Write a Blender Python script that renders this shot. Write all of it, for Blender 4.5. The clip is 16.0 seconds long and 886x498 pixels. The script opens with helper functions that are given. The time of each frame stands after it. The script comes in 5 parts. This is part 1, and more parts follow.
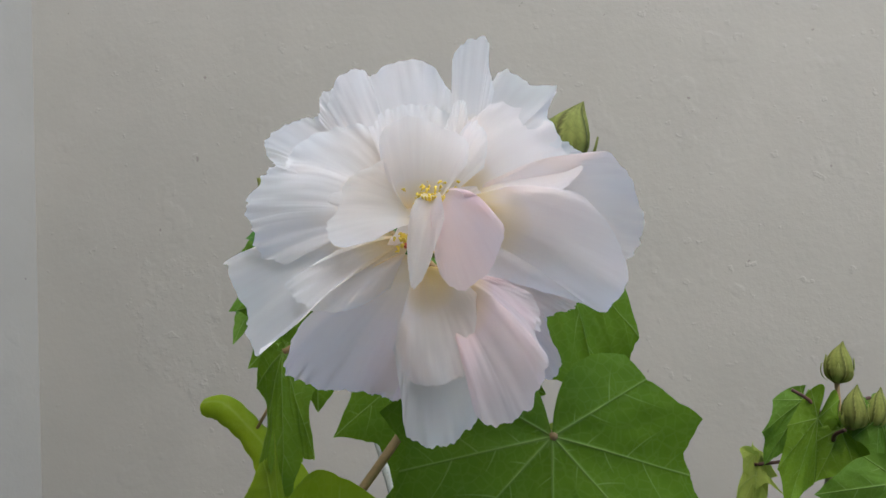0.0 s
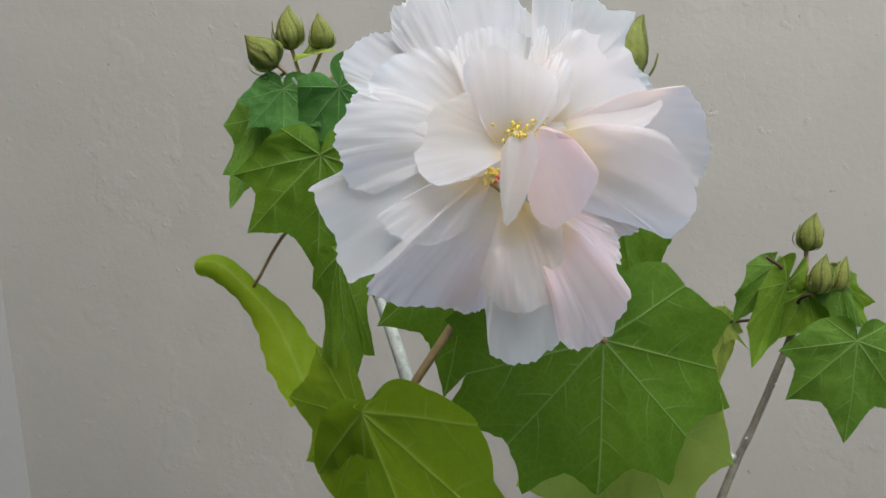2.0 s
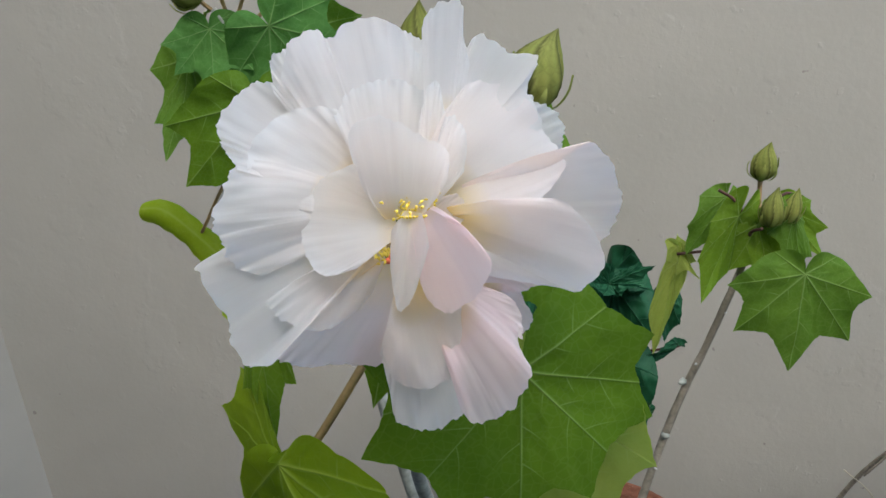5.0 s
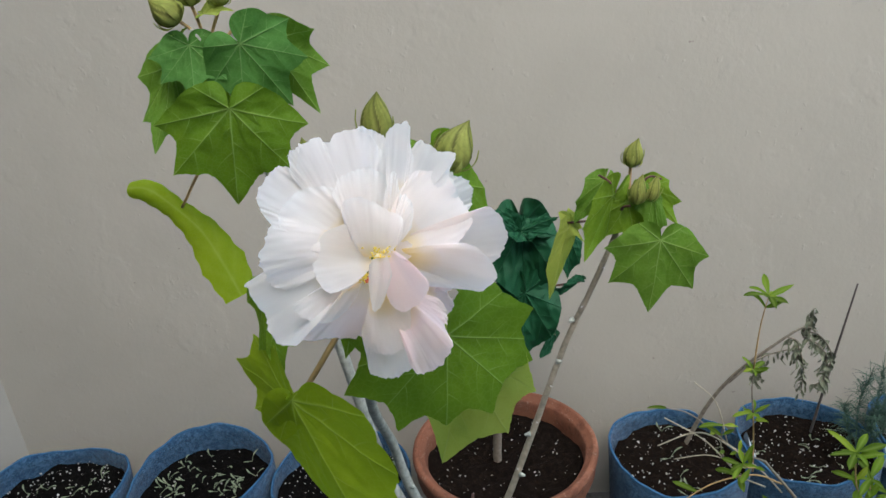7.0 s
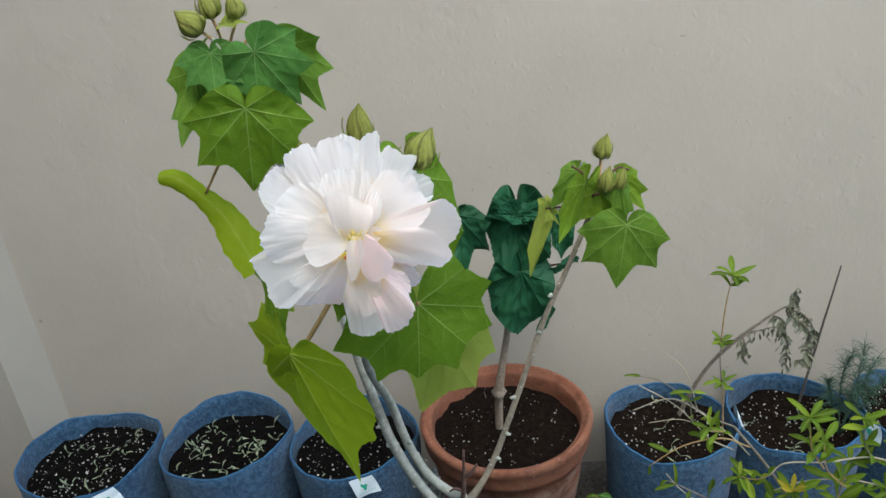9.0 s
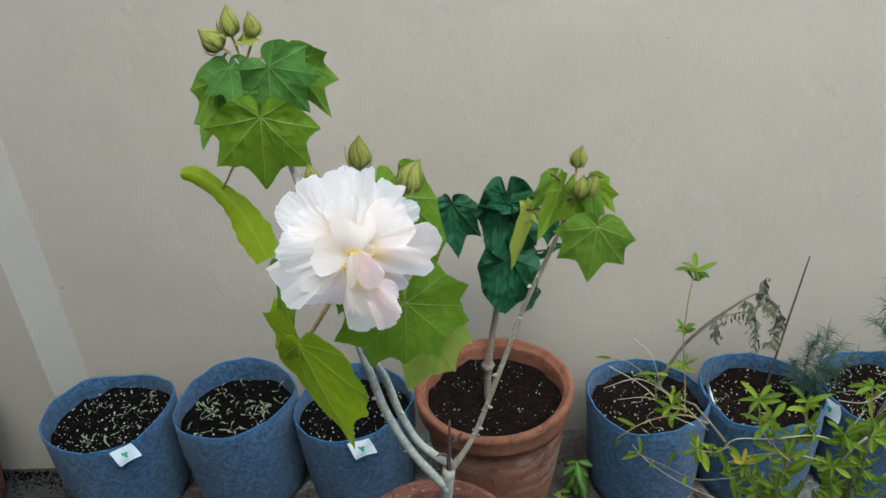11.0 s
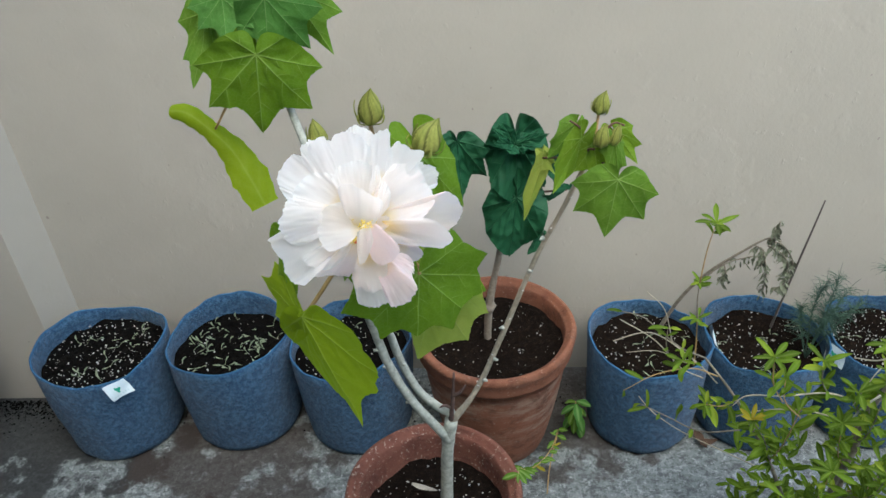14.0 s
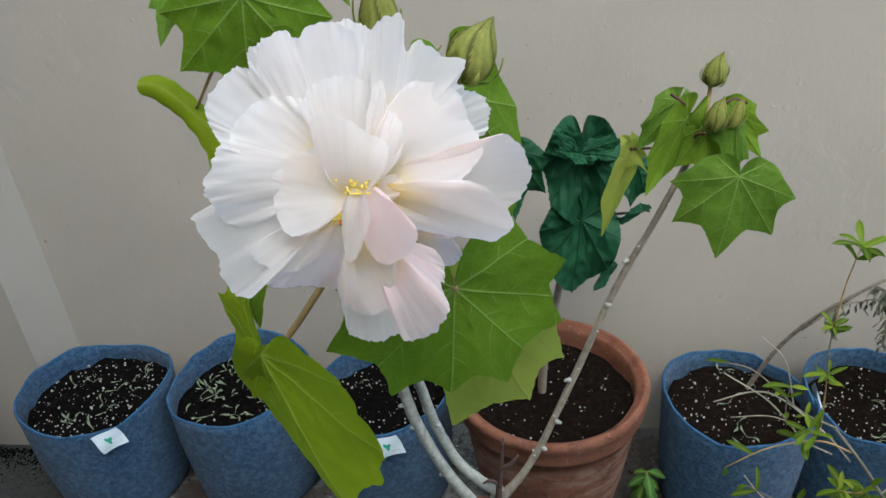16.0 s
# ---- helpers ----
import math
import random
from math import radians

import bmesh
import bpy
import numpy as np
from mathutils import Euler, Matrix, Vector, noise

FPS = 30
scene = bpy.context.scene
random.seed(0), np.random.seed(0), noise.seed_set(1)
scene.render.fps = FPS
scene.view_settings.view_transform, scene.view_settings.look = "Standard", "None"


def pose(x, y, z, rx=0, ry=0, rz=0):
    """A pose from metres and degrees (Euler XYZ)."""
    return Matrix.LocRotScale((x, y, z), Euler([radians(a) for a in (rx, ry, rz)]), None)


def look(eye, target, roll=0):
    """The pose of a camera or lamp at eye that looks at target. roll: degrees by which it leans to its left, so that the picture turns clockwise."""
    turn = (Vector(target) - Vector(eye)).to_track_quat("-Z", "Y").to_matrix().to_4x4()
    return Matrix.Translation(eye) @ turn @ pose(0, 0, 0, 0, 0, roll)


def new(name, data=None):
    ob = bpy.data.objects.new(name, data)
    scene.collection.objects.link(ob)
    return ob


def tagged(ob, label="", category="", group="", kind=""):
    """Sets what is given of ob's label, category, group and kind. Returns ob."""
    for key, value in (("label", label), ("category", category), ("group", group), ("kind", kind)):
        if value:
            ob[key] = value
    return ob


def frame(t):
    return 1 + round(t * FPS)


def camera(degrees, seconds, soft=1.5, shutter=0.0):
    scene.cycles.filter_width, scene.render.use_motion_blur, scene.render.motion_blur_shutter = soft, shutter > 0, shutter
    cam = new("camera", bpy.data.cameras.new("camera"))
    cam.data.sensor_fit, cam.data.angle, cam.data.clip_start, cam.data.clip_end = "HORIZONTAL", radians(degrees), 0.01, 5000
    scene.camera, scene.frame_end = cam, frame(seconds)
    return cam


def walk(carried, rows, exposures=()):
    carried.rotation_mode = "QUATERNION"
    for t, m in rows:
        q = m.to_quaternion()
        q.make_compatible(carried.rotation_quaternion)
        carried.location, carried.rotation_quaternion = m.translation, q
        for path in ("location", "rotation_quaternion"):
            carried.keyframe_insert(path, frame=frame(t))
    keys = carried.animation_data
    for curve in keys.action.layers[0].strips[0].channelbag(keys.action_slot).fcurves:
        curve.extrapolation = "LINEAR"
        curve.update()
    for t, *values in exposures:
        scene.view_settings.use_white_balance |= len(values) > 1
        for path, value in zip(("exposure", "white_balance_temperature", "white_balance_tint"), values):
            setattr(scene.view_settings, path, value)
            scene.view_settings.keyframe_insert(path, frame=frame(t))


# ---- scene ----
cam = camera(59.4, 16.0)

PATH = [
    (0, (0.12, 0.052, 0.936), (-0.252, 2.007, 1.136), -4.2),
    (0.5, (0.089, 0.044, 0.949), (-0.229, 2.011, 1.116), -4.0),
    (1, (0.096, 0.028, 0.976), (-0.16, 2.012, 0.988), -3.4),
    (1.5, (0.091, 0.033, 0.996), (-0.141, 2.012, 0.818), -4.0),
    (2, (0.08, 0.036, 0.971), (-0.157, 2.004, 0.705), -3.6),
    (2.5, (0.099, 0.063, 0.989), (-0.076, 2.027, 0.651), -3.6),
    (3, (0.117, 0.097, 0.992), (-0.045, 2.042, 0.556), -5.0),
    (3.5, (0.113, 0.085, 1.002), (-0.111, 2.003, 0.479), -6.0),
    (4, (0.111, 0.081, 1.012), (-0.14, 1.984, 0.449), -6.3),
    (4.2, (0.109, 0.083, 1.01), (-0.139, 1.985, 0.442), -6.2),
    (6.3, (0.108, -0.013, 1.103), (-0.002, 1.82, 0.31), -5.7),
    (6.5, (0.107, -0.026, 1.113), (0.026, 1.803, 0.308), -5.4),
    (7, (0.114, -0.052, 1.122), (0.065, 1.757, 0.269), -4.8),
    (7.5, (0.139, -0.072, 1.13), (0.088, 1.723, 0.251), -4.5),
    (8, (0.154, -0.094, 1.148), (0.07, 1.684, 0.237), -4.7),
    (8.5, (0.154, -0.117, 1.157), (0.042, 1.662, 0.25), -4.9),
    (8.7, (0.153, -0.124, 1.156), (0.032, 1.664, 0.267), -5.6),
    (10.8, (0.173, -0.192, 1.229), (0.024, 1.553, 0.263), -4.7),
    (11, (0.176, -0.201, 1.233), (0.038, 1.54, 0.258), -4.5),
    (11.5, (0.176, -0.204, 1.236), (0.046, 1.52, 0.23), -4.2),
    (12, (0.171, -0.219, 1.238), (0.048, 1.487, 0.201), -4.3),
    (12.5, (0.167, -0.229, 1.25), (0.058, 1.453, 0.174), -4.0),
    (13, (0.168, -0.229, 1.262), (0.066, 1.434, 0.157), -3.7),
    (13.5, (0.155, -0.193, 1.253), (0.043, 1.457, 0.129), -3.4),
    (14, (0.154, -0.137, 1.238), (0.034, 1.491, 0.082), -3.4),
    (14.5, (0.153, -0.063, 1.228), (0.031, 1.53, 0.024), -3.8),
    (15, (0.146, -0.011, 1.201), (0.008, 1.565, -0.022), -4.1),
    (15.1, (0.146, -0.001, 1.193), (-0.002, 1.579, -0.024), -4.1),
    (15.5, (0.134, 0.016, 1.128), (-0.045, 1.646, -0.016), -4.3),
    (16, (0.138, 0.029, 1.094), (-0.098, 1.717, 0.048), -4.4),
]
EXPOSURES = [(0.0, 1.86, 6390, 10), (3.0, 2.07, 6520, 9), (4.0, 1.93, 6480, 9), (6.5, 2.13, 6530, 9), (8.0, 2.24, 6570, 8), (11.0, 2.36, 6530, 6), (13.5, 2.42, 6530, 6), (15.0, 2.46, 6490, 6), (16.0, 2.17, 6530, 8)]
walk(cam, [(t, look(eye, target, roll)) for t, eye, target, roll in PATH], EXPOSURES)

# ---- light ----
world = bpy.data.worlds.new("overcast_sky")
scene.world = world
world.use_nodes = True
wn = world.node_tree.nodes
sky = wn.new("ShaderNodeTexSky")
sky.sky_type = "NISHITA"
sky.sun_disc = False
sky.sun_elevation, sky.sun_rotation = radians(54), radians(168)
sky.air_density, sky.dust_density, sky.ozone_density = 1.0, 2.5, 0.8
world.node_tree.links.new(sky.outputs[0], wn["Background"].inputs[0])
wn["Background"].inputs[1].default_value = 0.15
sun = new("sun", bpy.data.lights.new("sun", "SUN"))
sun.data.energy, sun.data.angle, sun.data.color = 1.3, radians(70), (0.84, 0.94, 1.0)
sun.matrix_world = look((0.9, -3.5, 6.3), (0, 0.6, 0.6))


# ---- mesh helpers ----
origin = {}


def vec(*a):
    return np.array(a, float)


def thing(name, at, label, category, group="", kind=""):
    ob = new(name)
    ob.empty_display_size = 0.02
    ob.location = at
    origin[ob.name] = vec(*at)
    return tagged(ob, label, category, group, kind)


def solid(name, verts, faces, material, parent=None, label="", at=None, smooth=True, values=None, uv=None):
    """One mesh object from world-space points."""
    verts = np.asarray(verts, float).reshape(-1, 3)
    if at is None:
        at = origin[parent.name] if parent else vec(0, 0, 0)
    at = vec(*at)
    me = bpy.data.meshes.new(name)
    me.from_pydata((verts - at).tolist(), [], [list(map(int, f)) for f in faces])
    me.polygons.foreach_set("use_smooth", [smooth] * len(me.polygons))
    for key, data in (values or {}).items():
        me.attributes.new(key, "FLOAT", "POINT").data.foreach_set("value", np.asarray(data, np.float32))
    if uv is not None:
        layer = me.uv_layers.new(name="grain")
        idx = np.empty(len(me.loops), np.int32)
        me.loops.foreach_get("vertex_index", idx)
        layer.data.foreach_set("uv", np.asarray(uv, np.float32)[idx].ravel())
    me.materials.append(material)
    me.update()
    ob = new(name, me)
    if parent:
        ob.parent = parent
        ob.location = at - origin[parent.name]
    else:
        ob.location = at
    origin[ob.name] = at
    if label:
        tagged(ob, label)
    return ob


class Geo:
    """Gathers points and faces of one mesh."""

    def __init__(self):
        self.v, self.f, self.n = [], [], 0

    def add(self, v, f):
        v = np.asarray(v, float).reshape(-1, 3)
        self.v.append(v)
        self.f += [tuple(i + self.n for i in q) for q in f]
        self.n += len(v)

    def points(self):
        return np.concatenate(self.v)


def grid_faces(rows, cols, closed=False):
    out = []
    for i in range(rows - 1):
        for j in range(cols if closed else cols - 1):
            k = (j + 1) % cols
            out.append((i * cols + j, i * cols + k, (i + 1) * cols + k, (i + 1) * cols + j))
    return out


def spline(pts, n):
    pts = [vec(*p) for p in pts]
    if len(pts) == 2:
        return [pts[0] + (pts[1] - pts[0]) * i / n for i in range(n + 1)]
    ext = [2 * pts[0] - pts[1]] + pts + [2 * pts[-1] - pts[-2]]
    out = []
    for i in range(1, len(ext) - 2):
        p0, p1, p2, p3 = ext[i - 1:i + 3]
        for k in range(n):
            t = k / n
            out.append(0.5 * (2 * p1 + (p2 - p0) * t + (2 * p0 - 5 * p1 + 4 * p2 - p3) * t * t + (3 * p1 - p0 - 3 * p2 + p3) * t ** 3))
    out.append(pts[-1])
    return out


def tube(pts, radii, segs=8, sub=5, bumps=0.0, seed=0):
    line = spline(pts, sub)
    n = len(line)
    rr = np.interp(np.linspace(0, 1, n), np.linspace(0, 1, len(radii)), radii)
    v = []
    up = vec(0.3, 0.9, 0.2)
    for i, p in enumerate(line):
        d = line[min(i + 1, n - 1)] - line[max(i - 1, 0)]
        d = d / (np.linalg.norm(d) + 1e-9)
        a = np.cross(d, up)
        a /= np.linalg.norm(a) + 1e-9
        b = np.cross(d, a)
        for k in range(segs):
            ang = 2 * math.pi * k / segs
            r = rr[i] * (1 + bumps * noise.noise((p[0] * 90 + seed, p[2] * 90, k * 1.3)))
            v.append(p + r * (math.cos(ang) * a + math.sin(ang) * b))
    f = grid_faces(n, segs, True)
    v += [line[0], line[-1]]
    f += [(len(v) - 2, (k + 1) % segs, k) for k in range(segs)]
    f += [(len(v) - 1, (n - 1) * segs + k, (n - 1) * segs + (k + 1) % segs) for k in range(segs)]
    return v, f


def lathe(profile, segs, centre=(0, 0, 0), wobble=0.0, seed=0.0, squash=None):
    v = []
    for r, z in profile:
        for k in range(segs):
            a = 2 * math.pi * k / segs
            q = r * (1 + wobble * noise.noise((math.cos(a) * 1.6 + seed, math.sin(a) * 1.6, z * 5 + seed)))
            v.append((centre[0] + q * math.cos(a), centre[1] + q * math.sin(a), centre[2] + z))
    return v, grid_faces(len(profile), segs, True)


# ---- materials ----
def material(name, rough=0.8, spec=0.3):
    m = bpy.data.materials.new(name)
    m.use_nodes = True
    b = m.node_tree.nodes["Principled BSDF"]
    b.inputs["Roughness"].default_value = rough
    b.inputs["Specular IOR Level"].default_value = spec
    return m, m.node_tree, b


def node(nt, kind, **inputs):
    n = nt.nodes.new(kind)
    for key, value in inputs.items():
        n.inputs[key.replace("_", " ")].default_value = value
    return n


def coords(nt, kind="Object", scale=(1, 1, 1)):
    tc = nt.nodes.new("ShaderNodeTexCoord")
    mp = nt.nodes.new("ShaderNodeMapping")
    mp.inputs["Scale"].default_value = scale
    nt.links.new(tc.outputs[kind], mp.inputs[0])
    return mp.outputs[0]


def place(nt):
    return nt.nodes.new("ShaderNodeNewGeometry").outputs["Position"]


def grain(nt, co, scale, detail=4.0, rough=0.6):
    n = node(nt, "ShaderNodeTexNoise", Scale=scale, Detail=detail, Roughness=rough)
    nt.links.new(co, n.inputs["Vector"])
    return n.outputs["Fac"]


def ramp(nt, fac, stops):
    r = nt.nodes.new("ShaderNodeValToRGB")
    while len(r.color_ramp.elements) < len(stops):
        r.color_ramp.elements.new(0.5)
    for e, (p, c) in zip(r.color_ramp.elements, stops):
        e.position = p
        e.color = (*c, 1) if len(c) == 3 else c
    nt.links.new(fac, r.inputs[0])
    return r.outputs[0]


def grey(*stops):
    return [(p, (v, v, v)) for p, v in stops]


def blend(nt, fac, a, b, mode="MIX"):
    m = nt.nodes.new("ShaderNodeMix")
    m.data_type, m.blend_type = "RGBA", mode
    for val, sock in ((fac, m.inputs[0]), (a, m.inputs[6]), (b, m.inputs[7])):
        if isinstance(val, (int, float)):
            sock.default_value = val
        elif isinstance(val, tuple):
            sock.default_value = (*val, 1)
        else:
            nt.links.new(val, sock)
    return m.outputs[2]


def calc(nt, op, a, b=0.0):
    m = nt.nodes.new("ShaderNodeMath")
    m.operation = op
    for val, sock in ((a, m.inputs[0]), (b, m.inputs[1])):
        if isinstance(val, (int, float)):
            sock.default_value = val
        else:
            nt.links.new(val, sock)
    return m.outputs[0]


def relief(nt, b, height, strength=0.3, distance=0.002, after=None):
    n = node(nt, "ShaderNodeBump", Strength=strength, Distance=distance)
    nt.links.new(height, n.inputs["Height"])
    if after:
        nt.links.new(after, n.inputs["Normal"])
    nt.links.new(n.outputs[0], b.inputs["Normal"])
    return n.outputs[0]


def attr(nt, name):
    a = nt.nodes.new("ShaderNodeAttribute")
    a.attribute_name = name
    return a.outputs["Fac"]


def thin(m, nt, b, colour, share):
    """Lets light through a leaf or petal."""
    t = nt.nodes.new("ShaderNodeBsdfTranslucent")
    mix = nt.nodes.new("ShaderNodeMixShader")
    mix.inputs[0].default_value = share
    if isinstance(colour, tuple):
        t.inputs[0].default_value = (*colour, 1)
    else:
        nt.links.new(colour, t.inputs[0])
    nt.links.new(b.outputs[0], mix.inputs[1])
    nt.links.new(t.outputs[0], mix.inputs[2])
    nt.links.new(mix.outputs[0], nt.nodes["Material Output"].inputs[0])


def spot(nt, co, at, size):
    """1 near a place, falling to 0, with a ragged edge."""
    d = nt.nodes.new("ShaderNodeVectorMath")
    d.operation = "DISTANCE"
    d.inputs[1].default_value = at
    nt.links.new(co, d.inputs[0])
    near = calc(nt, "MAXIMUM", calc(nt, "SUBTRACT", 1.0, calc(nt, "DIVIDE", d.outputs["Value"], size)), 0.0)
    n = calc(nt, "ADD", grain(nt, co, 11, 5, 0.6), calc(nt, "MULTIPLY", near, 0.42))
    step = nt.nodes.new("ShaderNodeMapRange")
    step.inputs["From Min"].default_value, step.inputs["From Max"].default_value = 0.66, 0.74
    nt.links.new(n, step.inputs["Value"])
    return calc(nt, "MULTIPLY", step.outputs[0], calc(nt, "GREATER_THAN", near, 0.01))


def make_wall_paint():
    m, nt, b = material("weathered_wall_paint", 0.85, 0.25)
    p = place(nt)
    big = grain(nt, p, 1.7, 4, 0.6)
    mid = grain(nt, p, 9, 5, 0.65)
    fine = grain(nt, p, 120, 3, 0.6)
    c = ramp(nt, big, [(0.3, (0.264, 0.246, 0.211)), (0.7, (0.300, 0.278, 0.240))])
    c = blend(nt, ramp(nt, mid, grey((0.45, 0), (0.75, 0.35))), c, (0.243, 0.227, 0.197))
    specks = ramp(nt, grain(nt, p, 60, 2, 0.5), grey((0.20, 1), (0.23, 0)))
    c = blend(nt, calc(nt, "MULTIPLY", specks, 0.6), c, (0.15, 0.125, 0.11))
    # old flaked patches under the paint, with raised ragged rims
    peel = spot(nt, p, (-0.51, 1.14, 0.97), 0.13)
    for at, size in (((0.54, 1.14, 0.50), 0.13), ((-0.49, 1.14, 0.54), 0.10), ((-0.36, 1.14, 0.44), 0.10)):
        peel = calc(nt, "MAXIMUM", peel, spot(nt, p, at, size))
    c = blend(nt, calc(nt, "MULTIPLY", peel, 0.05), c, (0.33, 0.32, 0.29))
    nt.links.new(c, b.inputs["Base Color"])
    n1 = relief(nt, b, calc(nt, "ADD", mid, calc(nt, "MULTIPLY", fine, 0.25)), 0.24, 0.006)
    dents = ramp(nt, grain(nt, p, 17, 3, 0.5), grey((0.63, 0), (0.70, 1)))
    n1 = relief(nt, b, calc(nt, "ADD", dents, ramp(nt, grain(nt, p, 55, 2, 0.5), grey((0.68, 0), (0.75, 1)))), 0.24, 0.0014, n1)
    lumps = calc(nt, "MULTIPLY", peel, calc(nt, "ADD", grain(nt, p, 45, 5, 0.7), 0.8))
    relief(nt, b, lumps, 0.3, 0.0012, n1)
    return m


def make_concrete():
    m, nt, b = material("stained_concrete", 0.9, 0.2)
    p = place(nt)
    c = ramp(nt, grain(nt, p, 8, 9, 0.8), [(0.32, (0.140, 0.154, 0.146)), (0.46, (0.172, 0.189, 0.180)), (0.56, (0.202, 0.220, 0.210)), (0.70, (0.240, 0.260, 0.250))])
    c = blend(nt, ramp(nt, grain(nt, p, 75, 9, 0.8), grey((0.44, 0.85), (0.51, 0))), c, (0.070, 0.077, 0.074))
    c = blend(nt, ramp(nt, grain(nt, p, 85, 6, 0.75), grey((0.54, 0), (0.61, 0.75))), c, (0.36, 0.38, 0.37))
    pits = node(nt, "ShaderNodeTexVoronoi", Scale=150.0)
    nt.links.new(p, pits.inputs["Vector"])
    c = blend(nt, ramp(nt, pits.outputs["Distance"], grey((0.12, 0.45), (0.28, 0))), c, (0.29, 0.30, 0.30))
    c = blend(nt, ramp(nt, grain(nt, p, 34, 9, 0.85), grey((0.51, 0), (0.59, 0.85))), c, (0.072, 0.078, 0.075))
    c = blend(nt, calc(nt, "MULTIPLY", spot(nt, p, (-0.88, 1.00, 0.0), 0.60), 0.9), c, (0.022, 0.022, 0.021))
    wet = calc(nt, "ADD", spot(nt, p, (-0.37, 0.88, 0.0), 0.31), spot(nt, p, (0.30, 1.02, 0), 0.30))
    c = blend(nt, calc(nt, "MULTIPLY", wet, 0.8), c, (0.040, 0.030, 0.024))
    nt.links.new(c, b.inputs["Base Color"])
    relief(nt, b, calc(nt, "ADD", grain(nt, p, 70, 8, 0.8), grain(nt, p, 12, 4, 0.6)), 1.0, 0.008)
    return m


def make_felt():
    m, nt, b = material("blue_felt_fabric", 0.95, 0.1)
    b.inputs["Sheen Weight"].default_value = 0.1
    b.inputs["Sheen Roughness"].default_value = 0.6
    o = coords(nt)
    f1 = grain(nt, o, 260, 9, 0.85)
    c = ramp(nt, f1, [(0.40, (0.0013, 0.0133, 0.0346)), (0.5, (0.0072, 0.0401, 0.0887)), (0.59, (0.0398, 0.1088, 0.1826))])
    c = blend(nt, ramp(nt, grain(nt, o, 7, 4), grey((0.4, 0.0), (0.75, 0.45))), c, (0.0261, 0.0736, 0.1241))
    c = blend(nt, ramp(nt, grain(nt, o, 38, 6, 0.7), grey((0.42, 0.75), (0.56, 0.0))), c, (0.0079, 0.0368, 0.0816))
    c = blend(nt, ramp(nt, grain(nt, o, 105, 4, 0.7), grey((0.46, 0.0), (0.60, 0.55))), c, (0.0509, 0.1238, 0.2021))
    nt.links.new(c, b.inputs["Base Color"])
    relief(nt, b, grain(nt, o, 210, 7, 0.85), 0.9, 0.003)
    return m


def make_terracotta(name, low, high, pale, crust):
    """Fired clay with salt smears, dark algae and whitish crumbs."""
    m, nt, b = material(name, 0.92, 0.2)
    o = coords(nt)
    c = ramp(nt, grain(nt, o, 9, 7, 0.7), [(0.3, low), (0.7, high)])
    smear = node(nt, "ShaderNodeTexNoise", Scale=9.0, Detail=9.0, Roughness=0.72)
    nt.links.new(coords(nt, "Object", (0.6, 0.6, 2.0)), smear.inputs["Vector"])
    z = nt.nodes.new("ShaderNodeSeparateXYZ")
    nt.links.new(o, z.inputs[0])
    belly = ramp(nt, z.outputs["Z"], grey((0.06, 0.25), (0.12, 1.0), (0.215, 1.0), (0.232, 0.12)))
    lime = calc(nt, "MULTIPLY", ramp(nt, smear.outputs["Fac"], grey((0.46, 0), (0.66, pale))), belly)
    c = blend(nt, lime, c, (0.29, 0.225, 0.17))
    c = blend(nt, ramp(nt, grain(nt, o, 24, 8, 0.75), grey((0.50, 0), (0.68, 0.75))), c, tuple(x * 0.42 for x in low))
    crumbs = ramp(nt, grain(nt, o, 170, 4, 0.7), grey((0.635 - 0.085 * crust, 0), (0.675 - 0.065 * crust, crust)))
    c = blend(nt, crumbs, c, (0.46, 0.41, 0.34))
    nt.links.new(c, b.inputs["Base Color"])
    relief(nt, b, calc(nt, "ADD", grain(nt, o, 90, 8, 0.8), grain(nt, o, 14, 4)), 0.9, 0.004)
    return m


def make_soil(name, warm=(1, 1, 1)):
    m, nt, b = material(name, 1.0, 0.03)
    o = coords(nt)
    c = ramp(nt, grain(nt, o, 110, 8, 0.8), [(0.35, (0.0015, 0.0013, 0.0012)), (0.55, (0.0038, 0.0033, 0.003)), (0.75, (0.016, 0.0135, 0.0115))])
    c = blend(nt, 1.0, c, warm, "MULTIPLY")
    nt.links.new(c, b.inputs["Base Color"])
    relief(nt, b, grain(nt, o, 160, 8, 0.8), 1.0, 0.006)
    return m


def make_plain(name, colour, rough=0.85, vary=0.35, scale=60, spec=0.25, bump=0.2):
    m, nt, b = material(name, rough, spec)
    o = coords(nt)
    dark = tuple(x * (1 - vary) for x in colour)
    lite = tuple(min(1, x * (1 + vary)) for x in colour)
    c = ramp(nt, grain(nt, o, scale, 5, 0.65), [(0.3, dark), (0.5, colour), (0.72, lite)])
    nt.links.new(c, b.inputs["Base Color"])
    if bump:
        relief(nt, b, grain(nt, o, scale * 2.5, 5, 0.7), bump, 0.001)
    return m


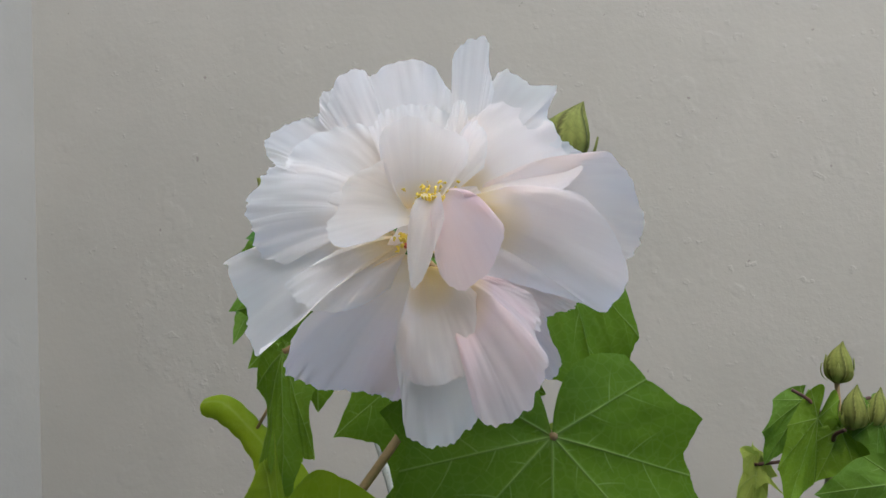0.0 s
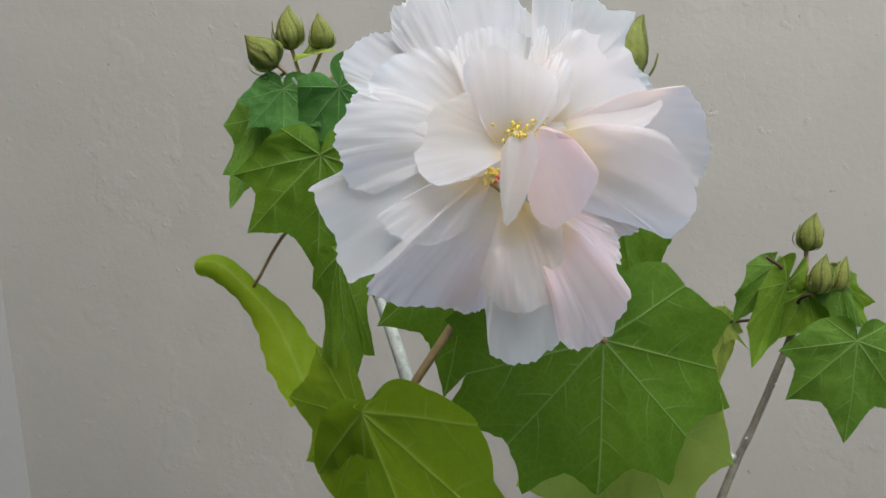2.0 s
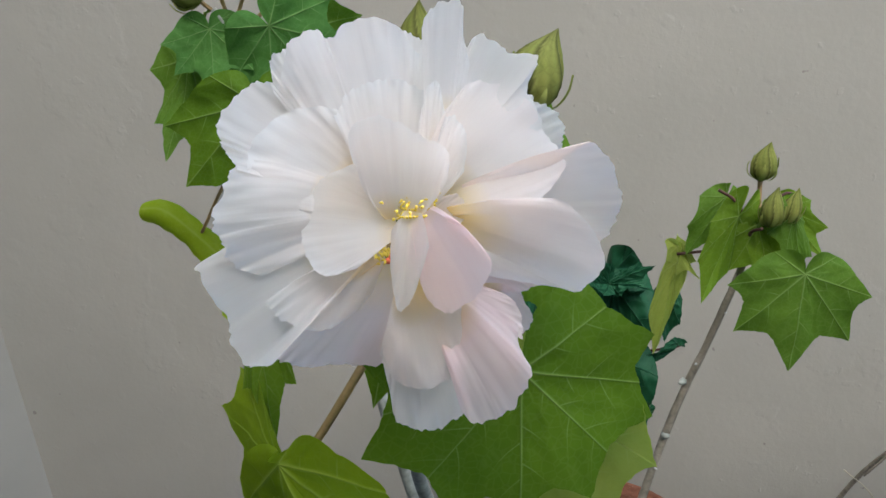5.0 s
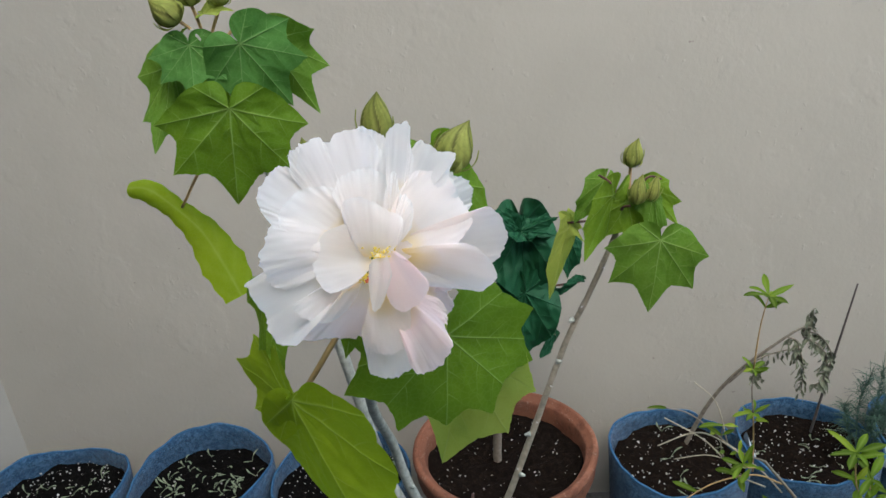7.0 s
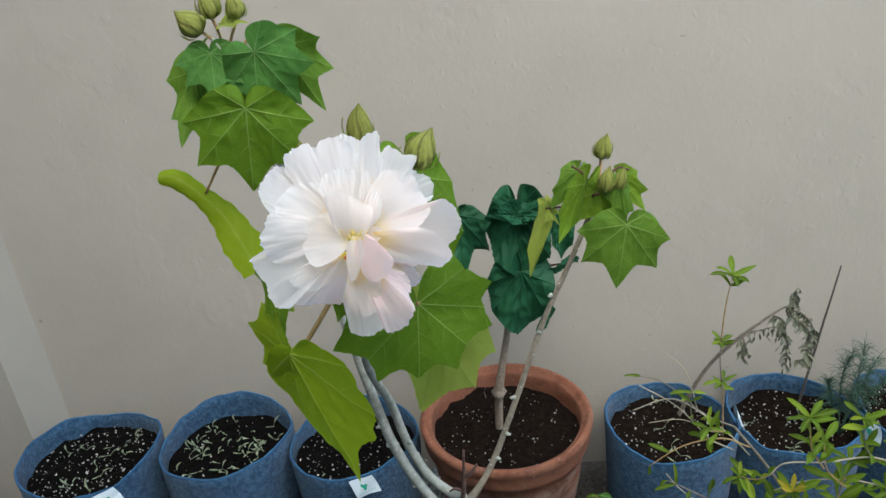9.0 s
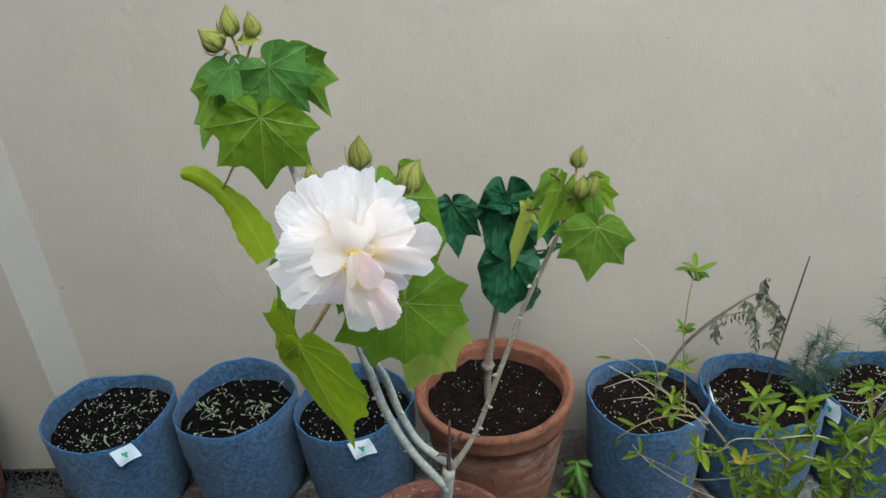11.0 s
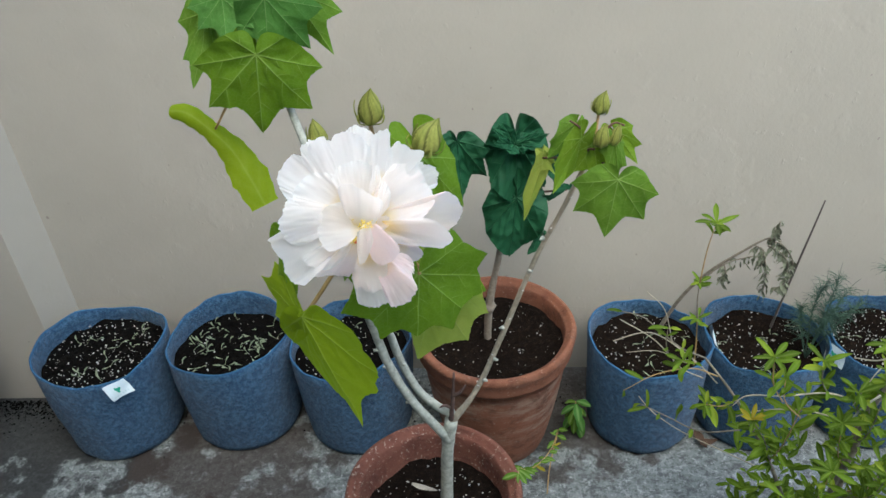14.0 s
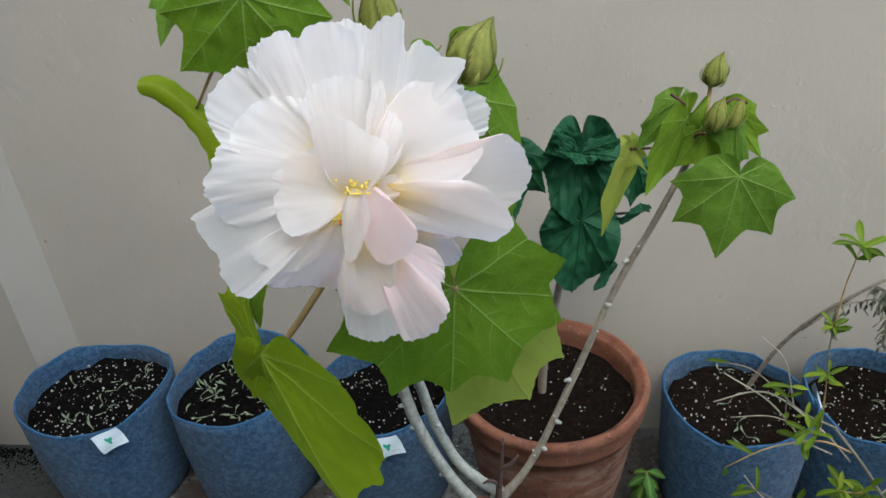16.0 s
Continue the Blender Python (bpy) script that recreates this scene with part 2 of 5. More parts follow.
def make_leaf(name, low, high, vein, gloss=0.58, share=0.3, glow=(0.20, 0.36, 0.02), veined=0.5, puff=0.0, mixed=0.0):
    m, nt, b = material(name, gloss + 0.08, 0.09)
    o = coords(nt)
    c = ramp(nt, grain(nt, o, 28, 5, 0.6), [(0.3, low), (0.7, high)])
    c = blend(nt, ramp(nt, grain(nt, o, 320, 3, 0.6), grey((0.5, 0), (0.8, 0.3))), c, tuple(x * 0.7 for x in low))
    if mixed:
        own = calc(nt, "FRACT", calc(nt, "ADD", nt.nodes.new("ShaderNodeObjectInfo").outputs["Random"], nt.nodes.new("ShaderNodeNewGeometry").outputs["Random Per Island"]))
        c = blend(nt, calc(nt, "MULTIPLY", ramp(nt, own, grey((0.25, 1), (0.75, 0))), mixed), c, tuple(x * 0.42 for x in low))
        c = blend(nt, ramp(nt, own, grey((0.86, 0), (0.95, 0.6))), c, (0.22, 0.26, 0.02))
    course = calc(nt, "ADD", attr(nt, "rib"), calc(nt, "MULTIPLY", calc(nt, "SUBTRACT", grain(nt, o, 45, 2, 0.5), 0.5), 0.12))
    off = calc(nt, "ABSOLUTE", calc(nt, "SUBTRACT", calc(nt, "FRACT", course), 0.5))
    net = node(nt, "ShaderNodeTexVoronoi", Scale=260.0)
    net.feature = "DISTANCE_TO_EDGE"
    nt.links.new(o, net.inputs["Vector"])
    c = blend(nt, ramp(nt, net.outputs["Distance"], grey((0.02, 0.16 * veined), (0.10, 0.0))), c, vein)
    v = calc(nt, "MAXIMUM", attr(nt, "vein"), calc(nt, "MULTIPLY", ramp(nt, off, grey((0.010, 0.7), (0.034, 0.0))), attr(nt, "reach")))
    c = blend(nt, calc(nt, "MULTIPLY", v, veined), c, vein)
    nt.links.new(c, b.inputs["Base Color"])
    h = calc(nt, "SUBTRACT", calc(nt, "MULTIPLY", grain(nt, o, 150, 4, 0.6), 0.35), calc(nt, "MULTIPLY", v, 0.6 + puff))
    relief(nt, b, h, 0.22 + 0.38 * puff, 0.0010 + 0.002 * puff)
    thin(m, nt, b, blend(nt, 0.7, c, glow), share)
    return m


def make_petal(name, colour, edge, share=0.72):
    m, nt, b = material(name, 0.6, 0.25)
    b.inputs["Sheen Weight"].default_value = 0.15
    streak = node(nt, "ShaderNodeTexNoise", Scale=1.0, Detail=5.0, Roughness=0.6)
    nt.links.new(coords(nt, "UV", (48, 1.6, 1)), streak.inputs["Vector"])
    fine = node(nt, "ShaderNodeTexNoise", Scale=1.0, Detail=2.0, Roughness=0.5)
    nt.links.new(coords(nt, "UV", (130, 3.0, 1)), fine.inputs["Vector"])
    s = attr(nt, "along")
    c = ramp(nt, s, [(0.0, (0.80, 0.60, 0.09)), (0.16, (0.92, 0.78, 0.42)), (0.44, colour), (0.8, colour), (1.0, edge)])
    blush = ramp(nt, grain(nt, coords(nt), 38, 3, 0.55), grey((0.42, 0.0), (0.70, 0.55)))
    c = blend(nt, blush, c, tuple(x * k for x, k in zip(colour, (1.0, 0.955, 0.965))))
    c = blend(nt, ramp(nt, streak.outputs["Fac"], grey((0.45, 0.0), (0.75, 0.18))), c, tuple(x * k for x, k in zip(colour, (0.93, 0.89, 0.90))))
    c = blend(nt, ramp(nt, fine.outputs["Fac"], grey((0.50, 0.0), (0.72, 0.22))), c, tuple(x * k for x, k in zip(colour, (0.95, 0.90, 0.91))))
    nt.links.new(c, b.inputs["Base Color"])
    h = calc(nt, "ADD", streak.outputs["Fac"], calc(nt, "MULTIPLY", fine.outputs["Fac"], 0.5))
    relief(nt, b, h, 0.2, 0.0008)
    thin(m, nt, b, blend(nt, 1.0, c, (1.0, 0.945, 0.885), "MULTIPLY"), share)
    return m


PAINT = make_wall_paint()
CONCRETE = make_concrete()
# pale coat of the added unseen south walls, bright enough to bounce fill
PAINT_BOUNCE = make_plain("pale_bounce_paint", (0.62, 0.60, 0.56), 0.85, 0.08, 5, 0.25, 0.1)
# dark coat of the added west wall, so it returns little light
DARK_COAT = make_plain("dark_low_bounce_coat", (0.075, 0.072, 0.066), 0.9, 0.3, 4, 0.2, 0.3)
FELT = make_felt()
FELT_TRIM = make_plain("stitched_felt_hem", (0.024, 0.070, 0.130), 0.95, 0.3, 120, 0.1)
CLAY = make_terracotta("dark_crusted_terracotta", (0.086, 0.032, 0.021), (0.178, 0.070, 0.047), 0.35, 0.45)
CLAY_RED = make_terracotta("reddish_terracotta", (0.128, 0.046, 0.025), (0.210, 0.086, 0.049), 0.9, 0.22)
SOIL = make_soil("dark_potting_soil")
SOIL_BROWN = make_soil("brown_potting_soil", (2.4, 1.85, 1.5))
PERLITE = make_plain("perlite", (0.38, 0.37, 0.34), 0.9, 0.15, 200, 0.2)
HUSK = make_plain("pale_wilted_sprouts", (0.19, 0.225, 0.145), 0.85, 0.35, 80)
TAG = make_plain("white_cloth_tag", (0.42, 0.49, 0.52), 0.8, 0.05, 50, 0.2, 0.1)
TAG_GREEN = make_plain("green_tag_print", (0.02, 0.25, 0.16), 0.8, 0.1, 50, 0.2, 0.0)
TAG_GREY = make_plain("grey_tag_print", (0.32, 0.42, 0.44), 0.8, 0.1, 50, 0.2, 0.0)
BARK = make_plain("pale_grey_bark", (0.265, 0.273, 0.230), 0.85, 0.35, 130, 0.2, 0.5)
BARK_DEAD = make_plain("withered_red_brown_bark", (0.075, 0.045, 0.036), 0.9, 0.4, 200, 0.2, 0.5)
BARK_WARM = make_plain("warm_grey_bark", (0.205, 0.178, 0.132), 0.85, 0.35, 130, 0.2, 0.5)
BARK_BROWN = make_plain("brown_grey_bark", (0.20, 0.165, 0.125), 0.8, 0.3, 130, 0.25, 0.5)
TWIG = make_plain("green_brown_petiole", (0.27, 0.175, 0.070), 0.6, 0.3, 100, 0.3, 0.2)
TWIG_RED = make_plain("dark_red_petiole", (0.06, 0.025, 0.015), 0.6, 0.3, 100, 0.3, 0.2)
DRY = make_plain("dry_grey_stem", (0.15, 0.13, 0.10), 0.9, 0.35, 140, 0.2, 0.5)
PALE_TWIG = make_plain("pale_bare_twig", (0.30, 0.27, 0.20), 0.85, 0.25, 140, 0.2, 0.4)
STICK = make_plain("dark_stick", (0.075, 0.064, 0.058), 0.85, 0.3, 140, 0.2, 0.5)
LEAF = make_leaf("green_hibiscus_leaf", (0.050, 0.108, 0.005), (0.083, 0.156, 0.009), (0.26, 0.36, 0.11))
LEAF_MID = make_leaf("mid_green_hibiscus_leaf", (0.050, 0.110, 0.009), (0.084, 0.158, 0.016), (0.24, 0.34, 0.11), share=0.25, glow=(0.13, 0.30, 0.02))
LEAF_FRESH = make_leaf("fresh_green_hibiscus_leaf", (0.080, 0.150, 0.008), (0.122, 0.205, 0.015), (0.28, 0.38, 0.12), share=0.35)
LEAF_DEEP = make_leaf("deep_green_hibiscus_leaf", (0.028, 0.092, 0.015), (0.056, 0.146, 0.028), (0.19, 0.29, 0.10), share=0.2, glow=(0.10, 0.26, 0.02))
LEAF_LIME = make_leaf("lime_hibiscus_leaf", (0.158, 0.240, 0.007), (0.215, 0.305, 0.013), (0.34, 0.42, 0.10), share=0.5, glow=(0.30, 0.43, 0.02))
LEAF_PALE = make_leaf("pale_leaf_underside", (0.29, 0.35, 0.06), (0.38, 0.43, 0.10), (0.42, 0.48, 0.17), gloss=0.7, share=0.6, glow=(0.3, 0.42, 0.06))
LEAF_DARK = make_leaf("dark_glossy_puckered_leaf", (0.006, 0.038, 0.016), (0.013, 0.068, 0.030), (0.022, 0.085, 0.038), gloss=0.42, share=0.1, glow=(0.03, 0.13, 0.03), veined=0.3, puff=0.9)
LEAF_BUSH = make_leaf("bush_leaf", (0.060, 0.118, 0.006), (0.118, 0.185, 0.012), (0.18, 0.24, 0.05), gloss=0.6, share=0.35, mixed=0.85)
LEAF_BUSH_RED = make_leaf("coppery_young_leaf", (0.20, 0.17, 0.012), (0.27, 0.25, 0.018), (0.3, 0.28, 0.05), gloss=0.4, share=0.3, glow=(0.4, 0.25, 0.02))
LEAF_FERN = make_plain("blue_green_needles", (0.035, 0.075, 0.05), 0.7, 0.4, 90, 0.3, 0.0)
LEAF_WILT = make_plain("wilted_grey_green_leaf", (0.125, 0.135, 0.09), 0.85, 0.4, 60, 0.2, 0.3)
SEPAL = make_leaf("ribbed_green_calyx", (0.165, 0.190, 0.034), (0.280, 0.295, 0.078), (0.050, 0.042, 0.012), gloss=0.6, share=0.15, veined=0.95)
PETAL_WHITE = make_petal("white_petal", (0.915, 0.912, 0.908), (0.900, 0.917, 0.923))
PETAL_CREAM = make_petal("blush_petal", (0.950, 0.918, 0.902), (0.940, 0.918, 0.92))
PETAL_PEACH = make_petal("peach_petal", (0.952, 0.892, 0.858), (0.945, 0.893, 0.880))
PETAL_PINK = make_petal("pink_petal", (0.955, 0.840, 0.860), (0.950, 0.872, 0.892))
STAMEN = make_plain("yellow_anthers", (0.86, 0.66, 0.10), 0.7, 0.2, 200, 0.3, 0.3)
STIGMA = make_plain("red_stigma", (0.70, 0.16, 0.08), 0.6, 0.2, 200, 0.3, 0.2)

# ---- the setting ----
def slab(name, outline, z0, z1, mat_, label, category):
    """An upright prism over a plan outline."""
    n = len(outline)
    v = [(x, y, z0) for x, y in outline] + [(x, y, z1) for x, y in outline]
    f = [(i, (i + 1) % n, n + (i + 1) % n, n + i) for i in range(n)] + [tuple(range(n))[::-1], tuple(range(n, 2 * n))]
    return tagged(solid(name, v, f, mat_, smooth=False), label, category, kind="structure")


slab("wall_north", [(-0.752, 1.14), (6.0, 1.14), (6.0, 1.35), (-0.752, 1.35)], -0.05, 1.7, PAINT, "weathered beige painted plaster garden wall with peeling patches", "wall")
slab("wall_pier", [(-0.743, 1.150), (-0.778, 1.055), (-6.0, 1.055), (-6.0, 1.352), (-0.745, 1.352)], -0.05, 1.7, PAINT, "beige painted wall pier standing proud of the garden wall", "wall")


def make_ground():
    xs = np.concatenate([[-300, -40, -6], np.linspace(-1.5, 2.2, 75), [7, 40, 300]])
    ys = np.concatenate([[-300, -40, -6], np.linspace(-0.5, 1.2, 40), [7, 40, 300]])
    v = [(x, y, 0.003 * noise.noise((x * 5, y * 5, 0.3)) if abs(x) < 2.3 and -0.5 < y < 1.2 else 0.0) for y in ys for x in xs]
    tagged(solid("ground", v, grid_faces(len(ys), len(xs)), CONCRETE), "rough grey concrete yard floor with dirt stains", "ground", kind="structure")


make_ground()


# unseen wall added to cut low sky light and bounce some back
slab("unseen_wall_south", [(-1.42, -1.303), (6.0, -1.303), (6.0, -1.55), (-1.42, -1.55)], -0.05, 3.1, PAINT_BOUNCE, "plain pale wall, unseen, added to block low sky and bounce fill light", "wall")
# unseen upper piece, added to take sky light off the left part
slab("unseen_wall_south_west", [(-1.42, -1.303), (-0.45, -1.303), (-0.45, -1.55), (-1.42, -1.55)], 3.102, 5.0, PAINT_BOUNCE, "plain pale upper wall, unseen, added to dim the left side", "wall")
# unseen side wall added to shade the left end of the row
slab("unseen_wall_west", [(-1.22, -1.3), (-1.22, 1.052), (-1.42, 1.052), (-1.42, -1.3)], -0.05, 5.0, DARK_COAT, "plain dark side wall, unseen, added to block sky light on the left", "wall")


# ---- containers ----
def scatter(n, r, rng, z, size, centre, squash=0.7):
    """Small rough lumps lying on a round bed."""
    g = Geo()
    base = [vec(1, 0, 0), vec(-1, 0, 0), vec(0, 1, 0), vec(0, -1, 0), vec(0, 0, squash), vec(0, 0, -squash)]
    faces = [(0, 2, 4), (2, 1, 4), (1, 3, 4), (3, 0, 4), (2, 0, 5), (1, 2, 5), (3, 1, 5), (0, 3, 5)]
    for _ in range(n):
        q, a = r * math.sqrt(rng.random()), rng.random() * 2 * math.pi
        s = size * (0.4 + 1.1 * rng.random() ** 2)
        turn = Euler((rng.random() * 3, rng.random() * 3, rng.random() * 6)).to_matrix()
        c = vec(centre[0] + q * math.cos(a), centre[1] + q * math.sin(a), z + s * 0.3)
        g.add([c + s * np.array(turn @ Vector(p * (0.7 + 0.6 * rng.random()))) for p in base], faces)
    return g


def sprouts(n, r, rng, z, length, centre):
    """Small wilted seedlings, each a thread of stem with narrow paddle-shaped leaves."""
    g = Geo()
    for _ in range(n):
        q, a = r * math.sqrt(rng.random()), rng.random() * 2 * math.pi
        c = vec(centre[0] + q * math.cos(a), centre[1] + q * math.sin(a), z + 0.002)
        for k in range(rng.choice((1, 2, 2))):
            h = rng.random() * 6.28
            L = length * (0.6 + 0.8 * rng.random())
            d = vec(math.cos(h), math.sin(h), rng.uniform(0.0, 0.9))
            s = vec(-d[1], d[0], 0)
            v = []
            for i in range(7):
                u = i / 6
                w = 0.0005 + 0.0013 * math.sin(math.pi * max(0.0, u - 0.35) / 0.68) if u > 0.35 else 0.0005
                m = c + d * L * u + s * L * 0.25 * math.sin(2.5 * u) + vec(0, 0, 0.002 * math.sin(3 * u))
                v += [m - s * w, m + vec(0, 0, 0.0006), m + s * w, m - vec(0, 0, 0.0005)]
            g.add(v, grid_faces(7, 4, True))
    return g


def soil_disc(parent, centre, r, z, seed, mat_=None):
    v, rings, segs = [], 14, 48
    for i in range(rings):
        for k in range(segs):
            a, q = 2 * math.pi * k / segs, r * i / (rings - 1)
            x, y = q * math.cos(a), q * math.sin(a)
            h = 0.010 * noise.fractal((x * 22 + seed, y * 22, seed), 0.6, 2.1, 4) + 0.004 * noise.noise((x * 120, y * 120, seed))
            v.append((centre[0] + x, centre[1] + y, z + h))
    return solid("soil", v, grid_faces(rings, segs, True), mat_ or SOIL, parent, "dark potting soil")


def grow_bag(x, y, r, h, turn, seed, label, tag_angle=None, bits=0, grains=60, fill=0.035, lean=(0, 0)):
    rng = random.Random(seed)
    bag = thing("grow_bag", (x, y, 0), label, "grow bag", "blue felt grow bags along the wall")
    segs = 72

    def shape(a, z, rr):
        t = z / h
        oval = 1 + 0.035 * math.cos(2 * (a - turn)) * t + 0.02 * noise.noise((math.cos(a) * 1.5 + seed, math.sin(a) * 1.5, z * 9))
        crease = 0.020 * noise.noise((math.cos(a) * 4 + seed, math.sin(a) * 4, z * 14 + seed)) * (1 - 0.4 * t)
        q = rr * (oval + crease)
        dz = 0.007 * math.sin(2 * a + turn * 2 + seed) * t + 0.004 * math.sin(3 * a + seed) * t + 0.006 * noise.noise((math.cos(a) * 3.5 + seed, math.sin(a) * 3.5, seed)) * t
        return (x + q * math.cos(a) + lean[0] * t, y + q * math.sin(a) + lean[1] * t, z + dz)

    prof = []
    for i in range(15):
        t = i / 14
        prof.append((r * (0.90 + 0.10 * t + 0.025 * math.sin(math.pi * t)), h * t))
    prof[0] = (r * 0.86, 0.004)
    wall_t = 0.004
    prof_in = [(q - wall_t, z) for q, z in reversed(prof[6:])]
    prof_all = [(0.001, 0.003)] + prof + [(r - wall_t * 0.5, h + 0.002)] + prof_in
    v = [shape(2 * math.pi * k / segs, z, q) for q, z in prof_all for k in range(segs)]
    solid("fabric_body", v, grid_faces(len(prof_all), segs, True), FELT, bag)
    hem = [shape(2 * math.pi * k / segs, h, r - wall_t * 0.5 + 0.0035 * c) for c in (0,) for k in range(segs + 1)]
    hem = [(p[0], p[1], p[2] + 0.001) for p in hem]
    hv, hf = tube(hem, [0.0024], 6, 1)
    solid("hem", hv, hf, FELT_TRIM, bag, "stitched folded hem")
    zs = h - fill
    soil_disc(bag, (x + lean[0] * 0.8, y + lean[1] * 0.8), r * 0.955, zs, seed, SOIL_BROWN if x > 0.3 else SOIL)
    if grains:
        g = scatter(grains, r * 0.9, rng, zs + 0.004, 0.0017, (x + lean[0] * 0.8, y + lean[1] * 0.8))
        tagged(solid("perlite", g.points(), g.f, PERLITE, bag, smooth=False), "white perlite grains on the soil", kind="stuff")
    if bits:
        g = sprouts(bits, r * 0.85, rng, zs + 0.003, 0.016, (x + lean[0] * 0.8, y + lean[1] * 0.8))
        tagged(solid("sprout_litter", g.points(), g.f, HUSK, bag), "pale dry sprouts on the soil", kind="stuff")
    if tag_angle is not None:
        add_tag(bag, shape, tag_angle, r, h, rng)
    return bag


def add_tag(bag, shape, a, r, h, rng):
    """A small sewn cloth tag with a green mark and a line of print."""
    p = vec(*shape(a, h, r))
    out = vec(math.cos(a), math.sin(a), 0)
    side = vec(-math.sin(a), math.cos(a), 0)
    top = p + out * 0.004 + vec(0, 0, 0.004)
    tilt = 0.28
    side = side * 1.2
    v, n = [], 8
    for layer in (0, 1):
        for i in range(n):
            for j in range(n):
                s, t = i / (n - 1), j / (n - 1) - 0.5
                q = top + side * (0.034 * t + 0.006 * s * tilt * 6) + vec(0, 0, -0.030 * s + 0.034 * t * tilt)
                q = q + out * (0.003 + 0.010 * s + 0.0025 * math.sin(5 * s + 4 * t) - 0.001 * layer)
                v.append(q)
    f = grid_faces(n, n) + [tuple(k + n * n for k in q[::-1]) for q in grid_faces(n, n)]
    tag = solid("tag", v, f, TAG, bag, "white cloth tag with a green mark")
    mark, bars = Geo(), Geo()

    def at(s, t, lift=0.0012):
        return top + side * (0.034 * t + 0.006 * s * tilt * 6) + vec(0, 0, -0.030 * s + 0.034 * t * tilt) + out * (0.003 + 0.010 * s + 0.0025 * math.sin(5 * s + 4 * t) + lift)

    ring = [at(0.42 + 0.19 * (1 + 0.35 * math.cos(3 * q + 1)) * math.sin(q), 0.11 * (1 + 0.35 * math.cos(3 * q + 1)) * math.cos(q)) for q in np.linspace(0, 2 * math.pi, 24, endpoint=False)]
    mark.add(ring + [at(0.42, 0)], [(i, (i + 1) % 24, 24) for i in range(24)])
    solid("printed_mark", mark.points(), mark.f, TAG_GREEN, tag, "small green printed mark")
    for k in range(6):
        t0 = -0.36 + 0.125 * k
        bars.add([at(0.74, t0), at(0.74, t0 + 0.08), at(0.86, t0 + 0.08), at(0.86, t0)], [(0, 1, 2, 3)])
    solid("printed_line", bars.points(), bars.f, TAG_GREY, tag, "line of small illegible print")


grow_bag(-0.622, 0.985, 0.126, 0.225, 0.3, 1.0, "tagged blue felt grow bag of dark soil with white specks", -1.02, 14, 340)
grow_bag(-0.366, 1.005, 0.122, 0.230, 0.9, 2.0, "blue felt grow bag filled with dark soil and pale curled scraps", None, 60, 60, fill=0.045)
grow_bag(-0.122, 0.992, 0.117, 0.222, 0.5, 3.0, "blue felt grow bag of dark soil standing behind the large leaves", -1.35, 6, 190)
grow_bag(0.455, 0.990, 0.114, 0.225, 2.5, 4.0, "blue felt grow bag holding a dried bent plant", 0.05, 6, 190)
grow_bag(0.674, 0.996, 0.114, 0.225, 2.2, 5.0, "blue felt grow bag with a thin dark stick in its soil", None, 10, 210)
grow_bag(0.898, 1.000, 0.112, 0.225, 1.2, 6.0, "tagged blue felt grow bag covered with white perlite", 3.55, 8, 520)
grow_bag(1.13, 1.000, 0.112, 0.225, 0.2, 7.0, "blue felt grow bag at the end of the row", None, 8, 60)


def clay_pot(x, y, r, h, foot, mat_, label, seed, band=0.052, fill=0.03, grains=120):
    rng = random.Random(seed)
    pot = thing("flower_pot", (x, y, 0), label, "flower pot", "round terracotta pots")
    b = r - 0.014
    prof = [(0.001, 0.002), (foot * 0.96, 0.002), (foot, 0.008)]
    for i in range(1, 8):
        t = i / 8
        prof.append((foot + (b - foot) * t + 0.004 * math.sin(math.pi * t), (h - band) * t))
    prof += [(b - 0.001, h - band), (b + 0.006, h - band + 0.002), (r - 0.004, h - band + 0.012), (r - 0.006, h - 0.026), (r - 0.002, h - 0.018), (r, h - 0.010), (r - 0.002, h - 0.003), (r - 0.007, h),
             (r - 0.011, h - 0.002), (r - 0.013, h - 0.008), (r - 0.018, h - 0.009), (r - 0.021, h - 0.014), (r - 0.022, h - 0.03), (r - 0.028, h - 0.07), (r - 0.04, h - 0.12)]
    v, f = lathe(prof, 80, (x, y, 0), 0.012, seed)
    solid("pot_body", v, f, mat_, pot)
    soil_disc(pot, (x, y), r - 0.020, h - fill, seed, SOIL_BROWN)
    g = scatter(grains, (r - 0.03), rng, h - fill + 0.004, 0.0015, (x, y))
    tagged(solid("perlite", g.points(), g.f, PERLITE, pot, smooth=False), "white perlite grains on the soil", kind="stuff")
    return pot


clay_pot(0.160, 0.958, 0.151, 0.288, 0.098, CLAY_RED, "large weathered terracotta pot with a banded rim and pale salt stains", 11, fill=0.040, grains=130)
clay_pot(0.066, 0.578, 0.130, 0.305, 0.085, CLAY, "terracotta pot with a chipped whitish rim holding the hibiscus", 12, fill=0.058, grains=150)
clay_pot(-0.985, 0.93, 0.125, 0.27, 0.085, CLAY, "old brown terracotta pot beside the wall pier", 13, grains=20)


# ---- hibiscus leaves, buds and stems ----
LOBES = [(0, 1.0), (3, 0.93), (10, 0.80), (18, 0.71), (25, 0.69), (34, 0.77), (41, 0.86), (44, 0.93), (47, 0.86), (53, 0.74), (60, 0.67), (67, 0.68), (74, 0.75), (77, 0.81), (80, 0.74), (92, 0.60), (105, 0.54), (118, 0.48), (132, 0.41), (148, 0.33), (162, 0.24), (172, 0.13), (180, 0.02)]
